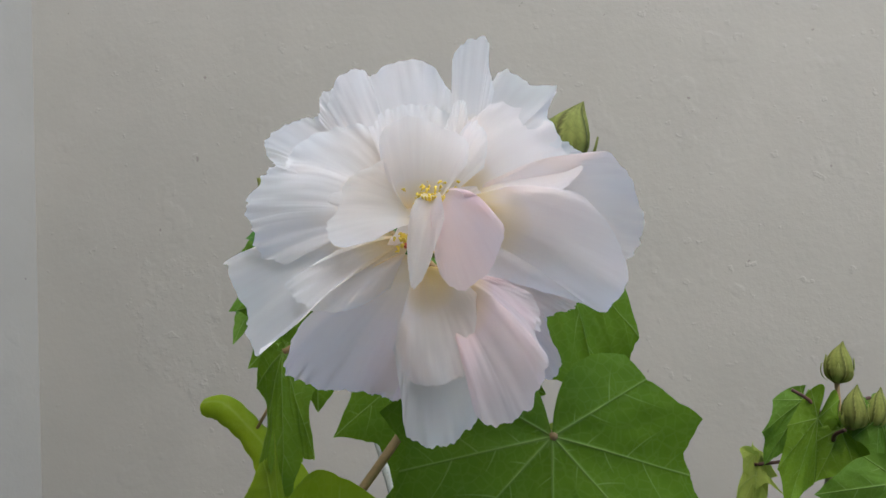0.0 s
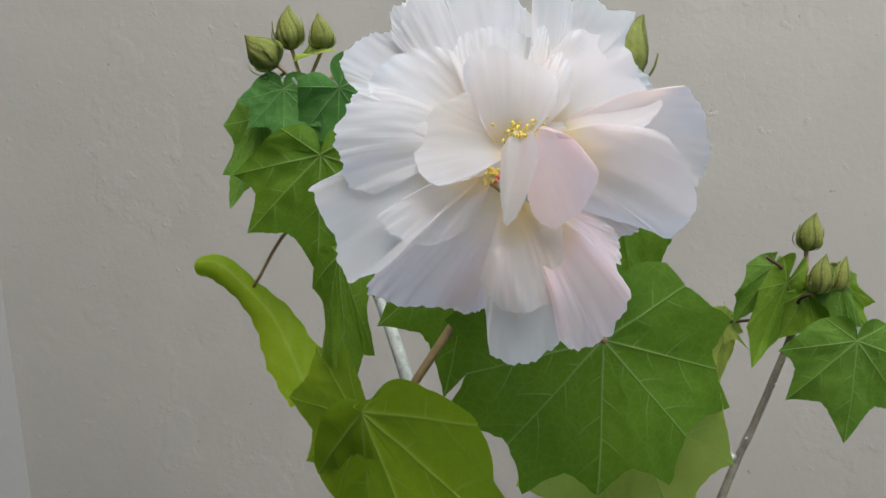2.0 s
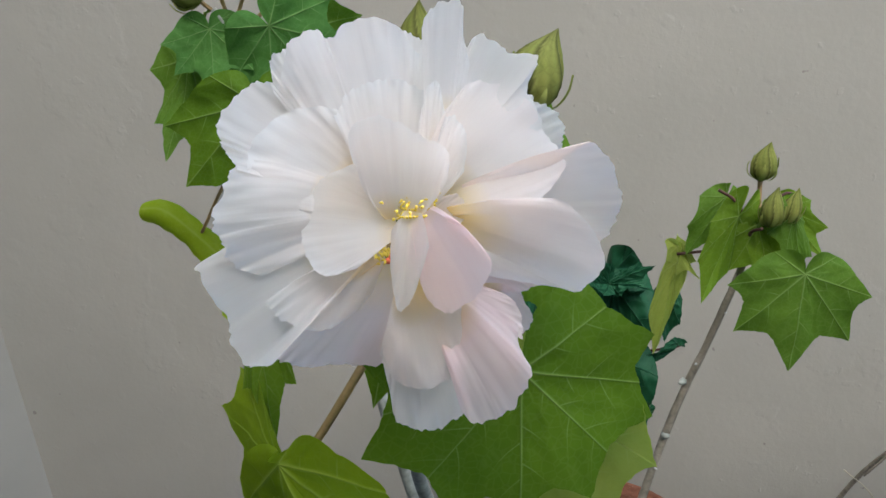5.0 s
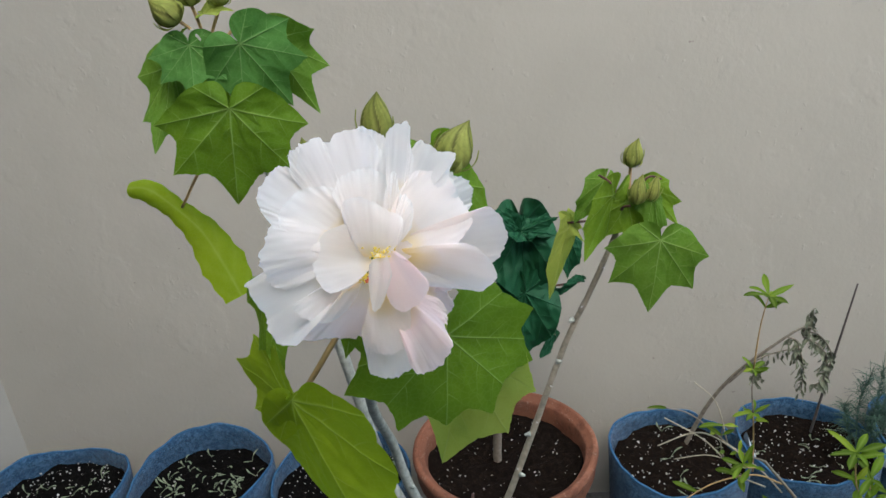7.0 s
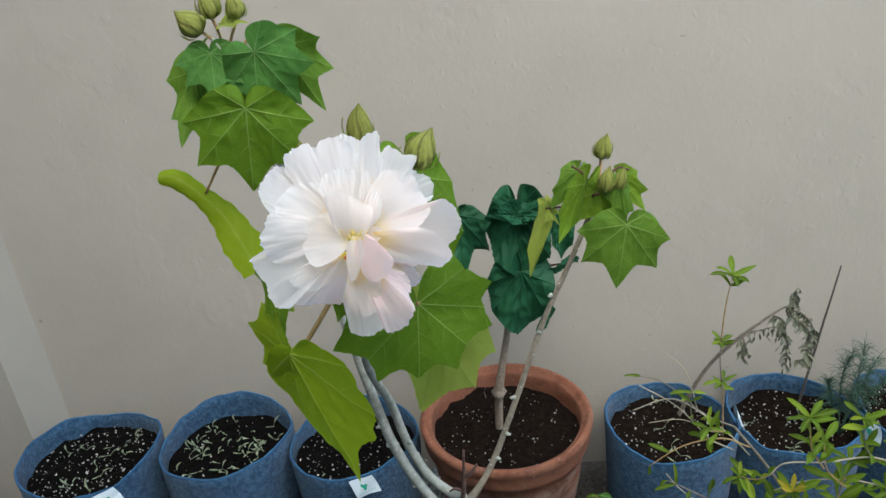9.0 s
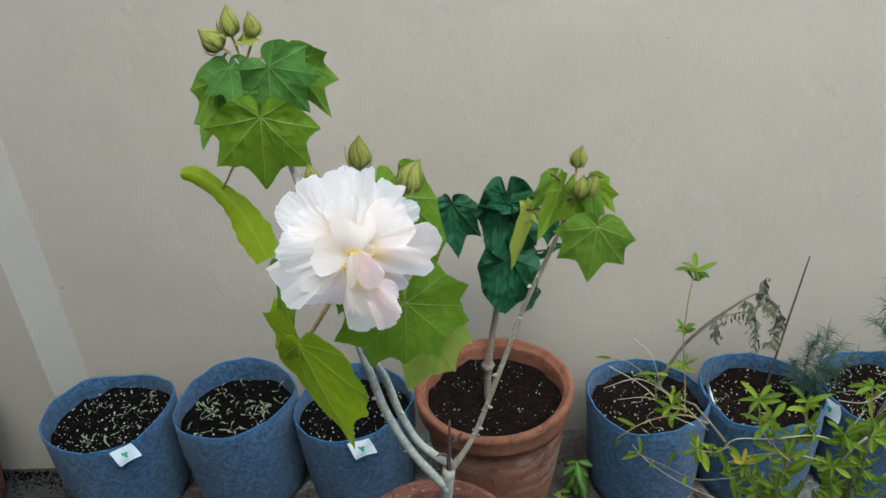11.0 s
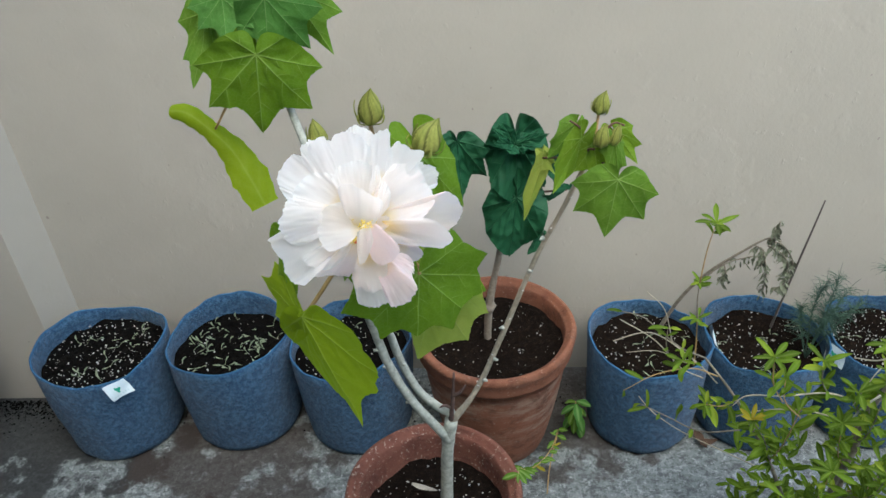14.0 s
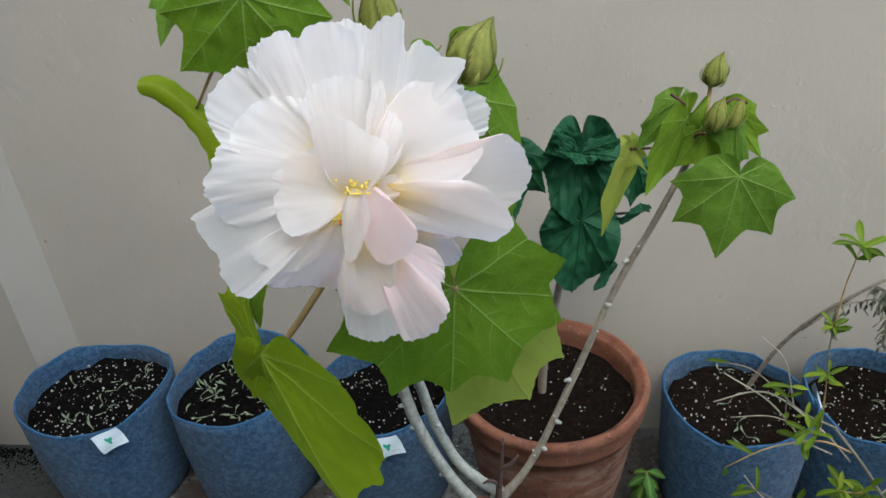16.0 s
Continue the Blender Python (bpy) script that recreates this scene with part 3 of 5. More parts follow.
SHALLOW = [(0, 0.98), (6, 0.90), (14, 0.84), (22, 0.92), (28, 1.06), (34, 0.93), (46, 0.86), (58, 0.95), (65, 1.08), (72, 0.92), (84, 0.82), (92, 0.90), (98, 0.98), (106, 0.82), (120, 0.68), (135, 0.70), (150, 0.56), (164, 0.36), (174, 0.15), (180, 0.02)]
BROAD = [(0, 1.0), (4, 0.90), (11, 0.78), (17, 0.77), (23, 0.80), (29, 0.86), (33, 0.79), (41, 0.82), (47, 0.80), (53, 0.74), (60, 0.67), (74, 0.70), (80, 0.68), (92, 0.60), (105, 0.54), (118, 0.48), (132, 0.41), (148, 0.33), (162, 0.24), (172, 0.13), (180, 0.02)]
VEINS = (0, 44, -44, 77, -77, 120, -120)
LEAF_ANGLES = np.array(sorted(set(np.round(np.concatenate([np.linspace(-180, 180, 145)] + [np.array([v - 1.3, v - 0.6, v, v + 0.6, v + 1.3]) for v in VEINS]), 2))))


def hibiscus_leaf(parent, base, tip, side, mat_, wide=1.0, fold=(0.0, 0.0), droop=0.12, curl=0.0, wave=0.03, seed=0, soft=0.0, label="", teeth=0.45, heart=1.0, pucker=0.010, lobes=None):
    """A lobed leaf: base is where the veins meet, side a point out towards its right-hand lobes."""
    base, tip, side = vec(*base), vec(*tip), vec(*side)
    y = tip - base
    size = np.linalg.norm(y)
    y /= size
    x = side - base
    x -= y * np.dot(x, y)
    x /= np.linalg.norm(x)
    n = np.cross(x, y)
    th = LEAF_ANGLES
    la, lr = zip(*(lobes or LOBES))
    la, lr = np.array(la), np.array(lr)
    out = np.interp(abs(th), la, lr)
    if soft:
        out = out * (1 - soft) + soft * np.interp(abs(th), [0, 30, 70, 120, 160, 180], [0.96, 0.86, 0.74, 0.58, 0.40, 0.03])
    if heart != 1.0:
        out = out * np.interp(abs(th), [80, 120, 180], [1.0, heart, heart])
    rings = 20
    v, vein, rib, reach = [], [], [], []
    nearest = [min(VEINS, key=lambda phi: abs((a - phi + 180) % 360 - 180)) for a in th]
    for i in range(rings):
        q = (i / (rings - 1)) ** 0.85
        for k, a in enumerate(th):
            R = out[k]
            tooth = 0.026 * teeth * (abs(((a * 0.21 + seed) % 1) - 0.5) * 2 - 0.5) + 0.05 * noise.noise((math.cos(radians(a)) * 2.2 + seed, math.sin(radians(a)) * 2.2, seed * 3.1))
            rr = q * R * (1 + tooth * q * q)
            sx, sy = rr * math.sin(radians(a)) * wide, rr * math.cos(radians(a))
            f = fold[1] if sx > 0 else fold[0]
            d2 = sx * sx + sy * sy
            lz = -droop * d2 - curl * max(0.0, sy) ** 3 + wave * q * math.sin(radians(a) * 4.5 + seed) * (0.3 + q) + 0.03 * noise.noise((sx * 3 + seed, sy * 3, seed))
            lx, lz = sx * math.cos(f), lz + abs(sx) * math.sin(f)
            near = nearest[k]
            p_ = rr * math.cos(radians(a - near))
            q_ = rr * math.sin(radians(abs((a - near + 180) % 360 - 180)))
            vv = math.exp(-(q_ / (0.0065 * (1.3 - q))) ** 2)
            rb = 0.0
            if p_ > 0:
                rb = (p_ - 0.65 * q_ - 1.3 * q_ * q_) / 0.25 + 0.3 * math.sin(seed + near) + (0.42 if a > near else 0.0)
                s = rb % 1
                lz += pucker * (math.sin(math.pi * s) * min(1.0, q_ / 0.07) + 1.3 * noise.noise((sx * 8 + seed, sy * 8, 2.0)))
            lz -= 0.004 * vv
            v.append(base + size * (x * lx + y * sy + n * lz))
            vein.append(vv)
            rib.append(rb + 20.5)
            reach.append(max(0.0, min(1.0, 1.7 - abs((a - near + 180) % 360 - 180) / 11.5)) * min(1.0, 3 * (1.02 - q)))
    ob = solid("leaf", v, grid_faces(rings, len(th)), mat_, parent, label, values={"vein": vein, "rib": rib, "reach": reach})
    return ob


def add_tube(name, parent, pts, radii, mat_, label="", segs=8, bumps=0.12, sub=6, seed=0):
    v, f = tube(pts, radii, segs, sub, bumps, seed)
    return solid(name, v, f, mat_, parent, label)


def flower_bud(parent, base, way, length, radius, seed=0, bracts=8, label=""):
    """A closed bud: five sepals lapped in a twist up to a beaked tip, with narrow bracts hugging its foot."""
    base, way = vec(*base), vec(*way)
    way /= np.linalg.norm(way)
    a = np.cross(way, vec(0.2, 1, 0.1))
    a /= np.linalg.norm(a)
    b = np.cross(way, a)
    bend = math.cos(seed * 2.1) * a + math.sin(seed * 2.1) * b
    segs, rings = 60, 24
    v, vein = [], []
    for i in range(rings):
        t = i / (rings - 1)
        pr = np.interp(t, [0, 0.05, 0.15, 0.30, 0.45, 0.60, 0.74, 0.85, 0.93, 1.0], [0.30, 0.58, 0.86, 1.0, 0.97, 0.82, 0.57, 0.32, 0.15, 0.02])
        for k in range(segs):
            u = 2 * math.pi * k / segs
            turn = (2.5 * u + 2.4 * t * t + seed) % math.pi / math.pi
            lap = turn if turn < 0.93 else (1 - turn) / 0.07 * 0.93
            rib = 0.5 + 0.5 * math.cos(18 * math.pi * turn / 3)
            q = radius * pr * (0.88 + 0.13 * lap + 0.025 * rib + 0.05 * noise.noise((u, t * 3, seed)))
            v.append(base + way * length * t + bend * radius * 0.35 * t ** 3 + q * (math.cos(u) * a + math.sin(u) * b))
            vein.append(min(1.0, math.exp(-((turn - 0.95) / 0.09) ** 2) + 0.30 * (1 - rib) + 0.5 * max(0.0, t - 0.8) / 0.2))
    bud = solid("bud", v, grid_faces(rings, segs, True), SEPAL, parent, label, values={"vein": vein}, at=base)
    g = Geo()
    for k in range(bracts):
        u = 2 * math.pi * (k + 0.3 * math.sin(seed + k)) / bracts
        o = math.cos(u) * a + math.sin(u) * b
        s = np.cross(way, o)
        L = length * (0.50 + 0.14 * math.sin(seed * 3 + k * 2))
        out = 1.0 + 0.14 * max(0.0, math.sin(k * 1.7 + seed))
        line = [base - way * 0.001, base + o * radius * 0.84 * out + way * L * 0.18, base + o * radius * 1.10 * out + way * L * 0.60, base + o * radius * 1.04 * out + way * L]
        pts = spline(line, 4)
        w = np.interp(np.linspace(0, 1, len(pts)), [0, 0.35, 0.7, 1], [0.0012, 0.0019, 0.0015, 0.0003]) * (0.6 + 0.4 * radius / 0.011)
        strip = []
        for p, ww in zip(pts, w):
            strip += [p - s * ww, p + o * 0.0006, p + s * ww]
        g.add(strip, grid_faces(len(pts), 3))
    solid("bract", g.points(), g.f, SEPAL, bud, "thin curved green bracts", values={"vein": [0.15] * g.n})
    return bud


# ---- the flowering hibiscus ----
hib = thing("hibiscus_plant", (0.085, 0.575, 0.255), "potted hibiscus with one large white flower, lobed leaves and buds", "plant")

# stems
add_tube("trunk", hib, [(0.084, 0.575, 0.235), (0.088, 0.570, 0.33), (0.093, 0.567, 0.41), (0.100, 0.565, 0.465)], [0.0095, 0.0088, 0.0085, 0.009], BARK, "pale grey knobbly trunk", 12, 0.12)
add_tube("branch", hib, [(0.096, 0.565, 0.425), (0.080, 0.558, 0.459), (0.052, 0.556, 0.509), (0.028, 0.556, 0.571), (0.017, 0.554, 0.625), (0.008, 0.545, 0.69), (-0.012, 0.54, 0.82), (-0.048, 0.588, 0.905), (-0.066, 0.592, 0.972), (-0.080, 0.594, 1.010), (-0.092, 0.596, 1.03)], [0.0074, 0.0060, 0.0056, 0.0055, 0.0052, 0.0048, 0.0042, 0.0034, 0.0028, 0.0022], BARK, "long pale branch", 10, 0.12)
add_tube("branch", hib, [(0.101, 0.567, 0.474), (0.082, 0.564, 0.492), (0.061, 0.564, 0.519), (0.043, 0.562, 0.57), (0.033, 0.548, 0.637), (0.030, 0.485, 0.72), (0.040, 0.42, 0.80), (0.055, 0.38, 0.88), (0.068, 0.360, 0.955)], [0.0068, 0.0056, 0.0052, 0.0050, 0.0048, 0.0045, 0.004, 0.0036, 0.003], BARK, "pale branch bearing the flower", 10, 0.12)
add_tube("branch", hib, [(0.100, 0.565, 0.462), (0.120, 0.572, 0.485), (0.142, 0.580, 0.524), (0.172, 0.585, 0.607), (0.200, 0.590, 0.688), (0.218, 0.591, 0.734), (0.231, 0.590, 0.764), (0.254, 0.588, 0.824), (0.266, 0.590, 0.858)], [0.0062, 0.0040, 0.0035, 0.0032, 0.0030, 0.0028, 0.0026, 0.0024, 0.0020], BARK_WARM, "pale slender branch", 10, 0.12)
for k, (p, d) in enumerate([((0.142, 0.580, 0.524), (0.7, -0.7, 0.1)), ((0.172, 0.585, 0.607), (-0.9, -0.4, 0)), ((0.196, 0.590, 0.690), (0.8, -0.5, 0)), ((0.216, 0.592, 0.735), (-0.6, -0.8, 0)), ((0.028, 0.556, 0.571), (-0.8, -0.6, 0.2)), ((0.052, 0.556, 0.509), (-0.9, -0.4, 0)), ((0.090, 0.570, 0.36), (0.9, -0.4, 0)), ((0.088, 0.570, 0.33), (-0.9, -0.4, 0)), ((0.020, 0.555, 0.60), (-0.8, -0.5, 0)), ((0.092, 0.566, 0.42), (0.7, -0.7, 0)), ((0.043, 0.562, 0.57), (0.7, -0.7, 0)), ((0.155, 0.58, 0.56), (0.8, -0.6, 0))]):
    d = vec(*d) / np.linalg.norm(d)
    add_tube("bark_knob", hib, [vec(*p) + d * 0.003, vec(*p) + d * 0.0085 + vec(0, 0, 0.001)], [0.0030, 0.0014], BARK, "", 6, 0.2, 2)
rng = random.Random(17)
PORES = [((0.086, 0.575, 0.30), (0.093, 0.567, 0.44), 8, 0.0085), ((0.080, 0.558, 0.459), (0.028, 0.556, 0.571), 6, 0.0048), ((0.082, 0.564, 0.492), (0.043, 0.562, 0.57), 4, 0.0045), ((0.120, 0.572, 0.485), (0.200, 0.590, 0.688), 5, 0.0034), ((0.205, 0.590, 0.70), (0.250, 0.588, 0.815), 2, 0.0028)]
for p, q, n, r in PORES:
    p, q = vec(*p), vec(*q)
    for k in range(n):
        c = p + (q - p) * (k + rng.random()) / n
        h = rng.uniform(-1.3, 1.3)
        d = vec(math.sin(h), -math.cos(h), 0.1)
        add_tube("bark_pore", hib, [c + d * r * 0.8, c + d * (r + 0.0016)], [0.0009, 0.0005], PERLITE, "", 6, 0.2, 2)
# withered stub in the fork
add_tube("dead_twig", hib, [(0.100, 0.562, 0.468), (0.103, 0.560, 0.50), (0.107, 0.559, 0.555)], [0.0036, 0.0030, 0.0014], BARK_DEAD, "withered brown twig", 6, 0.4)
add_tube("dead_twig", hib, [(0.104, 0.560, 0.515), (0.112, 0.556, 0.522), (0.121, 0.556, 0.536)], [0.0026, 0.0022, 0.0012], BARK_DEAD, "withered brown twig", 6, 0.4)
add_tube("dead_twig", hib, [(0.100, 0.560, 0.492), (0.092, 0.556, 0.500), (0.086, 0.556, 0.496)], [0.0022, 0.0016, 0.0008], BARK_DEAD, "withered brown twig", 6, 0.4)

# leaves of the upper cluster
hibiscus_leaf(hib, (-0.066, 0.568, 0.969), (-0.074, 0.560, 0.883), (-0.004, 0.576, 0.955), LEAF, 0.93, (0.10, 0.05), -0.12, 0.0, 0.03, 1.3, 0.08, heart=0.85, label="broad green lobed leaf", pucker=0.014)
hibiscus_leaf(hib, (-0.054, 0.590, 1.016), (-0.019, 0.603, 0.957), (-0.020, 0.605, 1.035), LEAF_DEEP, 0.82, (0.05, 0.05), -0.12, 0.0, 0.03, 2.1)
hibiscus_leaf(hib, (-0.038, 0.625, 1.010), (-0.014, 0.650, 0.950), (-0.005, 0.640, 1.010), LEAF_MID, 0.7, (0.3, 0.1), 0.25, 0.1, 0.04, 3.7)
hibiscus_leaf(hib, (-0.095, 0.590, 1.018), (-0.095, 0.582, 0.975), (-0.060, 0.592, 1.010), LEAF_DEEP, 0.95, (0.1, 0.1), 0.2, 0.0, 0.03, 4.2)
hibiscus_leaf(hib, (-0.118, 0.605, 1.000), (-0.133, 0.580, 0.930), (-0.095, 0.590, 0.985), LEAF_MID, 0.40, (-0.6, 0.2), 0.1, 0.0, 0.05, 5.5)
hibiscus_leaf(hib, (-0.085, 0.615, 0.995), (-0.105, 0.600, 0.940), (-0.05, 0.62, 0.985), LEAF, 0.9, (0.2, 0.2), 0.2, 0.0, 0.04, 6.1)
hibiscus_leaf(hib, (-0.080, 0.600, 1.040), (-0.055, 0.590, 1.045), (-0.08, 0.575, 1.030), LEAF_PALE, 0.6, (0.5, 0.5), 0.2, 0.0, 0.04, 7.7)
hibiscus_leaf(hib, (-0.103, 0.605, 1.028), (-0.116, 0.590, 1.020), (-0.09, 0.59, 1.035), LEAF, 0.7, (0.2, 0.2), 0.2, 0.0, 0.04, 8.8)
# the rolled leaf
def rolled_leaf(parent, pts, radii, arcs, side, mat_, label):
    """A leaf curled along its length like a trough."""
    line = spline(pts, 6)
    n = len(line)
    rr = np.interp(np.linspace(0, 1, n), np.linspace(0, 1, len(radii)), radii)
    aa = np.interp(np.linspace(0, 1, n), np.linspace(0, 1, len(arcs)), arcs)
    v, vein = [], []
    for i, p in enumerate(line):
        d = line[min(i + 1, n - 1)] - line[max(i - 1, 0)]
        d /= np.linalg.norm(d)
        u = vec(*side) - d * np.dot(vec(*side), d)
        u /= np.linalg.norm(u)
        w = np.cross(d, u)
        for k in range(21):
            t = k / 10 - 1
            a = t * aa[i]
            q = rr[i] / max(0.3, math.sin(min(aa[i], 1.5)))
            q *= 1 + 0.08 * noise.noise((i * 0.3, t * 2, 3.0)) + 0.05 * (abs(t) ** 3) * math.sin(i * 1.9)
            v.append(p + q * (math.sin(a) * w - (math.cos(a) - math.cos(aa[i])) * u * -1))
            vein.append(0.8 * math.exp(-(t / 0.06) ** 2) + 0.25 * math.exp(-((((i + 6 * abs(t)) / 5) % 1 - 0.5) / 0.12) ** 2))
    return solid("leaf", v, grid_faces(n, 21), mat_, parent, label, values={"vein": vein})


rolled_leaf(hib, [(-0.186, 0.624, 0.886), (-0.168, 0.620, 0.884), (-0.148, 0.616, 0.868), (-0.126, 0.610, 0.845), (-0.110, 0.602, 0.815), (-0.096, 0.592, 0.785)], [0.007, 0.011, 0.010, 0.015, 0.021, 0.016], [1.9, 1.7, 1.4, 0.8, 0.5, 0.4], (0.25, -0.8, 0.5), LEAF_LIME, "lime green rolled leaf")

# petioles of the upper cluster
for a, b_, c in [((-0.066, 0.592, 0.975), (-0.066, 0.586, 0.976), (-0.066, 0.575, 0.969)), ((-0.078, 0.594, 1.005), (-0.068, 0.598, 1.016), (-0.055, 0.597, 1.015)), ((-0.076, 0.596, 1.01), (-0.055, 0.608, 1.03), (-0.040, 0.610, 1.028)),
                 ((-0.080, 0.594, 1.012), (-0.09, 0.600, 1.018), (-0.095, 0.596, 1.016)), ((-0.076, 0.595, 1.0), (-0.10, 0.605, 1.01), (-0.118, 0.605, 1.0)), ((-0.055, 0.59, 0.93), (-0.105, 0.608, 0.915), (-0.140, 0.612, 0.870)), ((-0.07, 0.596, 0.985), (-0.08, 0.61, 0.998), (-0.085, 0.615, 0.995))]:
    add_tube("petiole", hib, [a, b_, c], [0.0018, 0.0014, 0.0013], TWIG, "", 6, 0.05, 5)
# buds of the upper cluster
for base, way, L, R, s in [((-0.101, 0.598, 1.036), (-0.6, -0.05, 0.6), 0.030, 0.0125, 1), ((-0.090, 0.602, 1.047), (-0.1, 0.05, 1), 0.032, 0.0105, 2), ((-0.067, 0.602, 1.045), (0.05, 0, 1), 0.026, 0.0088, 3)]:
    flower_bud(hib, base, way, L, R, s)
    add_tube("bud_stalk", hib, [(-0.082, 0.595, 1.012), ((-0.082 + base[0]) / 2, 0.6, (1.016 + base[2]) / 2), base], [0.0016, 0.0014, 0.0016], TWIG, "", 6, 0.05, 4)

# leaves of the right-hand branch
hibiscus_leaf(hib, (0.287, 0.561, 0.826), (0.277, 0.547, 0.760), (0.346, 0.556, 0.812), LEAF_MID, 0.88, (0.05, 0.05), -0.18, 0.0, 0.03, 11.2, heart=0.8, label="green lobed leaf with pale veins")
hibiscus_leaf(hib, (0.263, 0.585, 0.855), (0.271, 0.575, 0.815), (0.292, 0.59, 0.862), LEAF_FRESH, 0.9, (0.1, 0.1), -0.2, 0.0, 0.04, 12.5)
hibiscus_leaf(hib, (0.288, 0.612, 0.856), (0.315, 0.610, 0.820), (0.312, 0.61, 0.870), LEAF_FRESH, 0.55, (0.2, 0.3), 0.2, 0.0, 0.04, 13.1)
hibiscus_leaf(hib, (0.284, 0.578, 0.862), (0.292, 0.570, 0.814), (0.300, 0.585, 0.858), LEAF_MID, 0.42, (0.5, 0.3), -0.1, 0.0, 0.04, 14.4)
hibiscus_leaf(hib, (0.246, 0.600, 0.872), (0.218, 0.590, 0.832), (0.256, 0.60, 0.85), LEAF_MID, 0.40, (0.4, 0.4), -0.1, 0.0, 0.05, 15.2, 0.4, heart=0.6)
hibiscus_leaf(hib, (0.250, 0.584, 0.862), (0.222, 0.578, 0.806), (0.26, 0.58, 0.84), LEAF_FRESH, 0.34, (0.5, 0.5), 0.1, 0.1, 0.05, 16.2, 0.5)
hibiscus_leaf(hib, (0.212, 0.600, 0.826), (0.192, 0.592, 0.758), (0.220, 0.600, 0.815), LEAF_PALE, 0.20, (0.4, 0.4), 0.1, -0.1, 0.04, 17.3, 0.7, heart=0.6)
hibiscus_leaf(hib, (0.213, 0.600, 0.838), (0.224, 0.598, 0.812), (0.222, 0.605, 0.838), LEAF_PALE, 0.6, (0.5, 0.5), 0.2, 0.0, 0.06, 18.4)
for a, b_, c in [((0.258, 0.589, 0.835), (0.275, 0.585, 0.832), (0.287, 0.566, 0.828)), ((0.258, 0.588, 0.845), (0.258, 0.58, 0.852), (0.262, 0.572, 0.856)), ((0.263, 0.590, 0.85), (0.283, 0.60, 0.87), (0.296, 0.600, 0.868)), ((0.256, 0.586, 0.832), (0.235, 0.595, 0.834), (0.212, 0.600, 0.832)), ((0.26, 0.588, 0.848), (0.25, 0.59, 0.87), (0.238, 0.59, 0.88))]:
    add_tube("petiole", hib, [a, b_, c], [0.0016, 0.0012, 0.0012], TWIG_RED, "", 6, 0.05, 5)
for base, way, L, R, s in [((0.268, 0.600, 0.882), (0.2, 0.05, 1), 0.027, 0.0088, 4), ((0.268, 0.578, 0.856), (0.15, -0.1, 1), 0.027, 0.0076, 5), ((0.280, 0.582, 0.856), (0.45, 0, 1), 0.025, 0.0062, 6)]:
    flower_bud(hib, base, way, L, R, s)
    add_tube("bud_stalk", hib, [(0.265, 0.590, 0.855), ((0.265 + base[0]) / 2, 0.595, (0.856 + base[2]) / 2), base], [0.0016, 0.0014, 0.0016], TWIG, "", 6, 0.05, 4)

# leaves round the flower
hibiscus_leaf(hib, (0.102, 0.312, 0.898), (0.100, 0.299, 0.842), (0.197, 0.344, 0.883), LEAF, 1.0, (0.0, 0.0), -0.10, 0.0, 0.03, 21.5, label="large green lobed leaf under the flower", lobes=SHALLOW, pucker=0.007)
hibiscus_leaf(hib, (0.112, 0.338, 0.868), (0.090, 0.340, 0.780), (0.160, 0.33, 0.84), LEAF_PALE, 0.66, (0.3, 0.0), -0.1, 0.0, 0.04, 22.5, 0.3, label="pale lime leaf seen from below")
hibiscus_leaf(hib, (0.020, 0.281, 0.884), (0.056, 0.263, 0.792), (0.076, 0.258, 0.862), LEAF_LIME, 0.62, (0.35, 0.0), -0.03, 0.0, 0.03, 23.6, 0.0, lobes=BROAD, label="lime green folded leaf below the flower", heart=0.12, pucker=0.008)
hibiscus_leaf(hib, (0.018, 0.286, 0.880), (-0.030, 0.354, 0.866), (-0.030, 0.345, 0.840), LEAF_LIME, 0.42, (0.0, 0.0), 0.0, 0.0, 0.02, 24.6, 0.15, heart=0.12, pucker=0.004)
hibiscus_leaf(hib, (0.0045, 0.325, 0.931), (0.0085, 0.310, 0.8745), (0.022, 0.320, 0.931), LEAF_FRESH, 0.33, (0.1, 0.9), 0.0, 0.0, 0.04, 25.3, 0.1, heart=0.3)
hibiscus_leaf(hib, (0.106, 0.352, 0.972), (0.126, 0.338, 0.893), (0.130, 0.36, 0.96), LEAF, 0.46, (0.3, 0.2), -0.1, 0.0, 0.04, 26.2, 0.6)
hibiscus_leaf(hib, (0.055, 0.360, 0.930), (0.040, 0.350, 0.865), (0.09, 0.35, 0.90), LEAF, 0.9, (0.3, 0.3), 0.15, 0.0, 0.04, 27.2)
for a, b_, c in [((0.058, 0.372, 0.90), (0.085, 0.34, 0.905), (0.103, 0.311, 0.898)), ((0.056, 0.375, 0.89), (0.09, 0.35, 0.885), (0.112, 0.338, 0.868)), ((0.062, 0.366, 0.925), (0.03, 0.350, 0.942), (0.0045, 0.326, 0.931)), ((0.066, 0.362, 0.945), (0.09, 0.35, 0.975), (0.112, 0.345, 0.985))]:
    add_tube("petiole", hib, [a, b_, c], [0.0018, 0.0015, 0.0014], TWIG, "", 6, 0.05, 5)
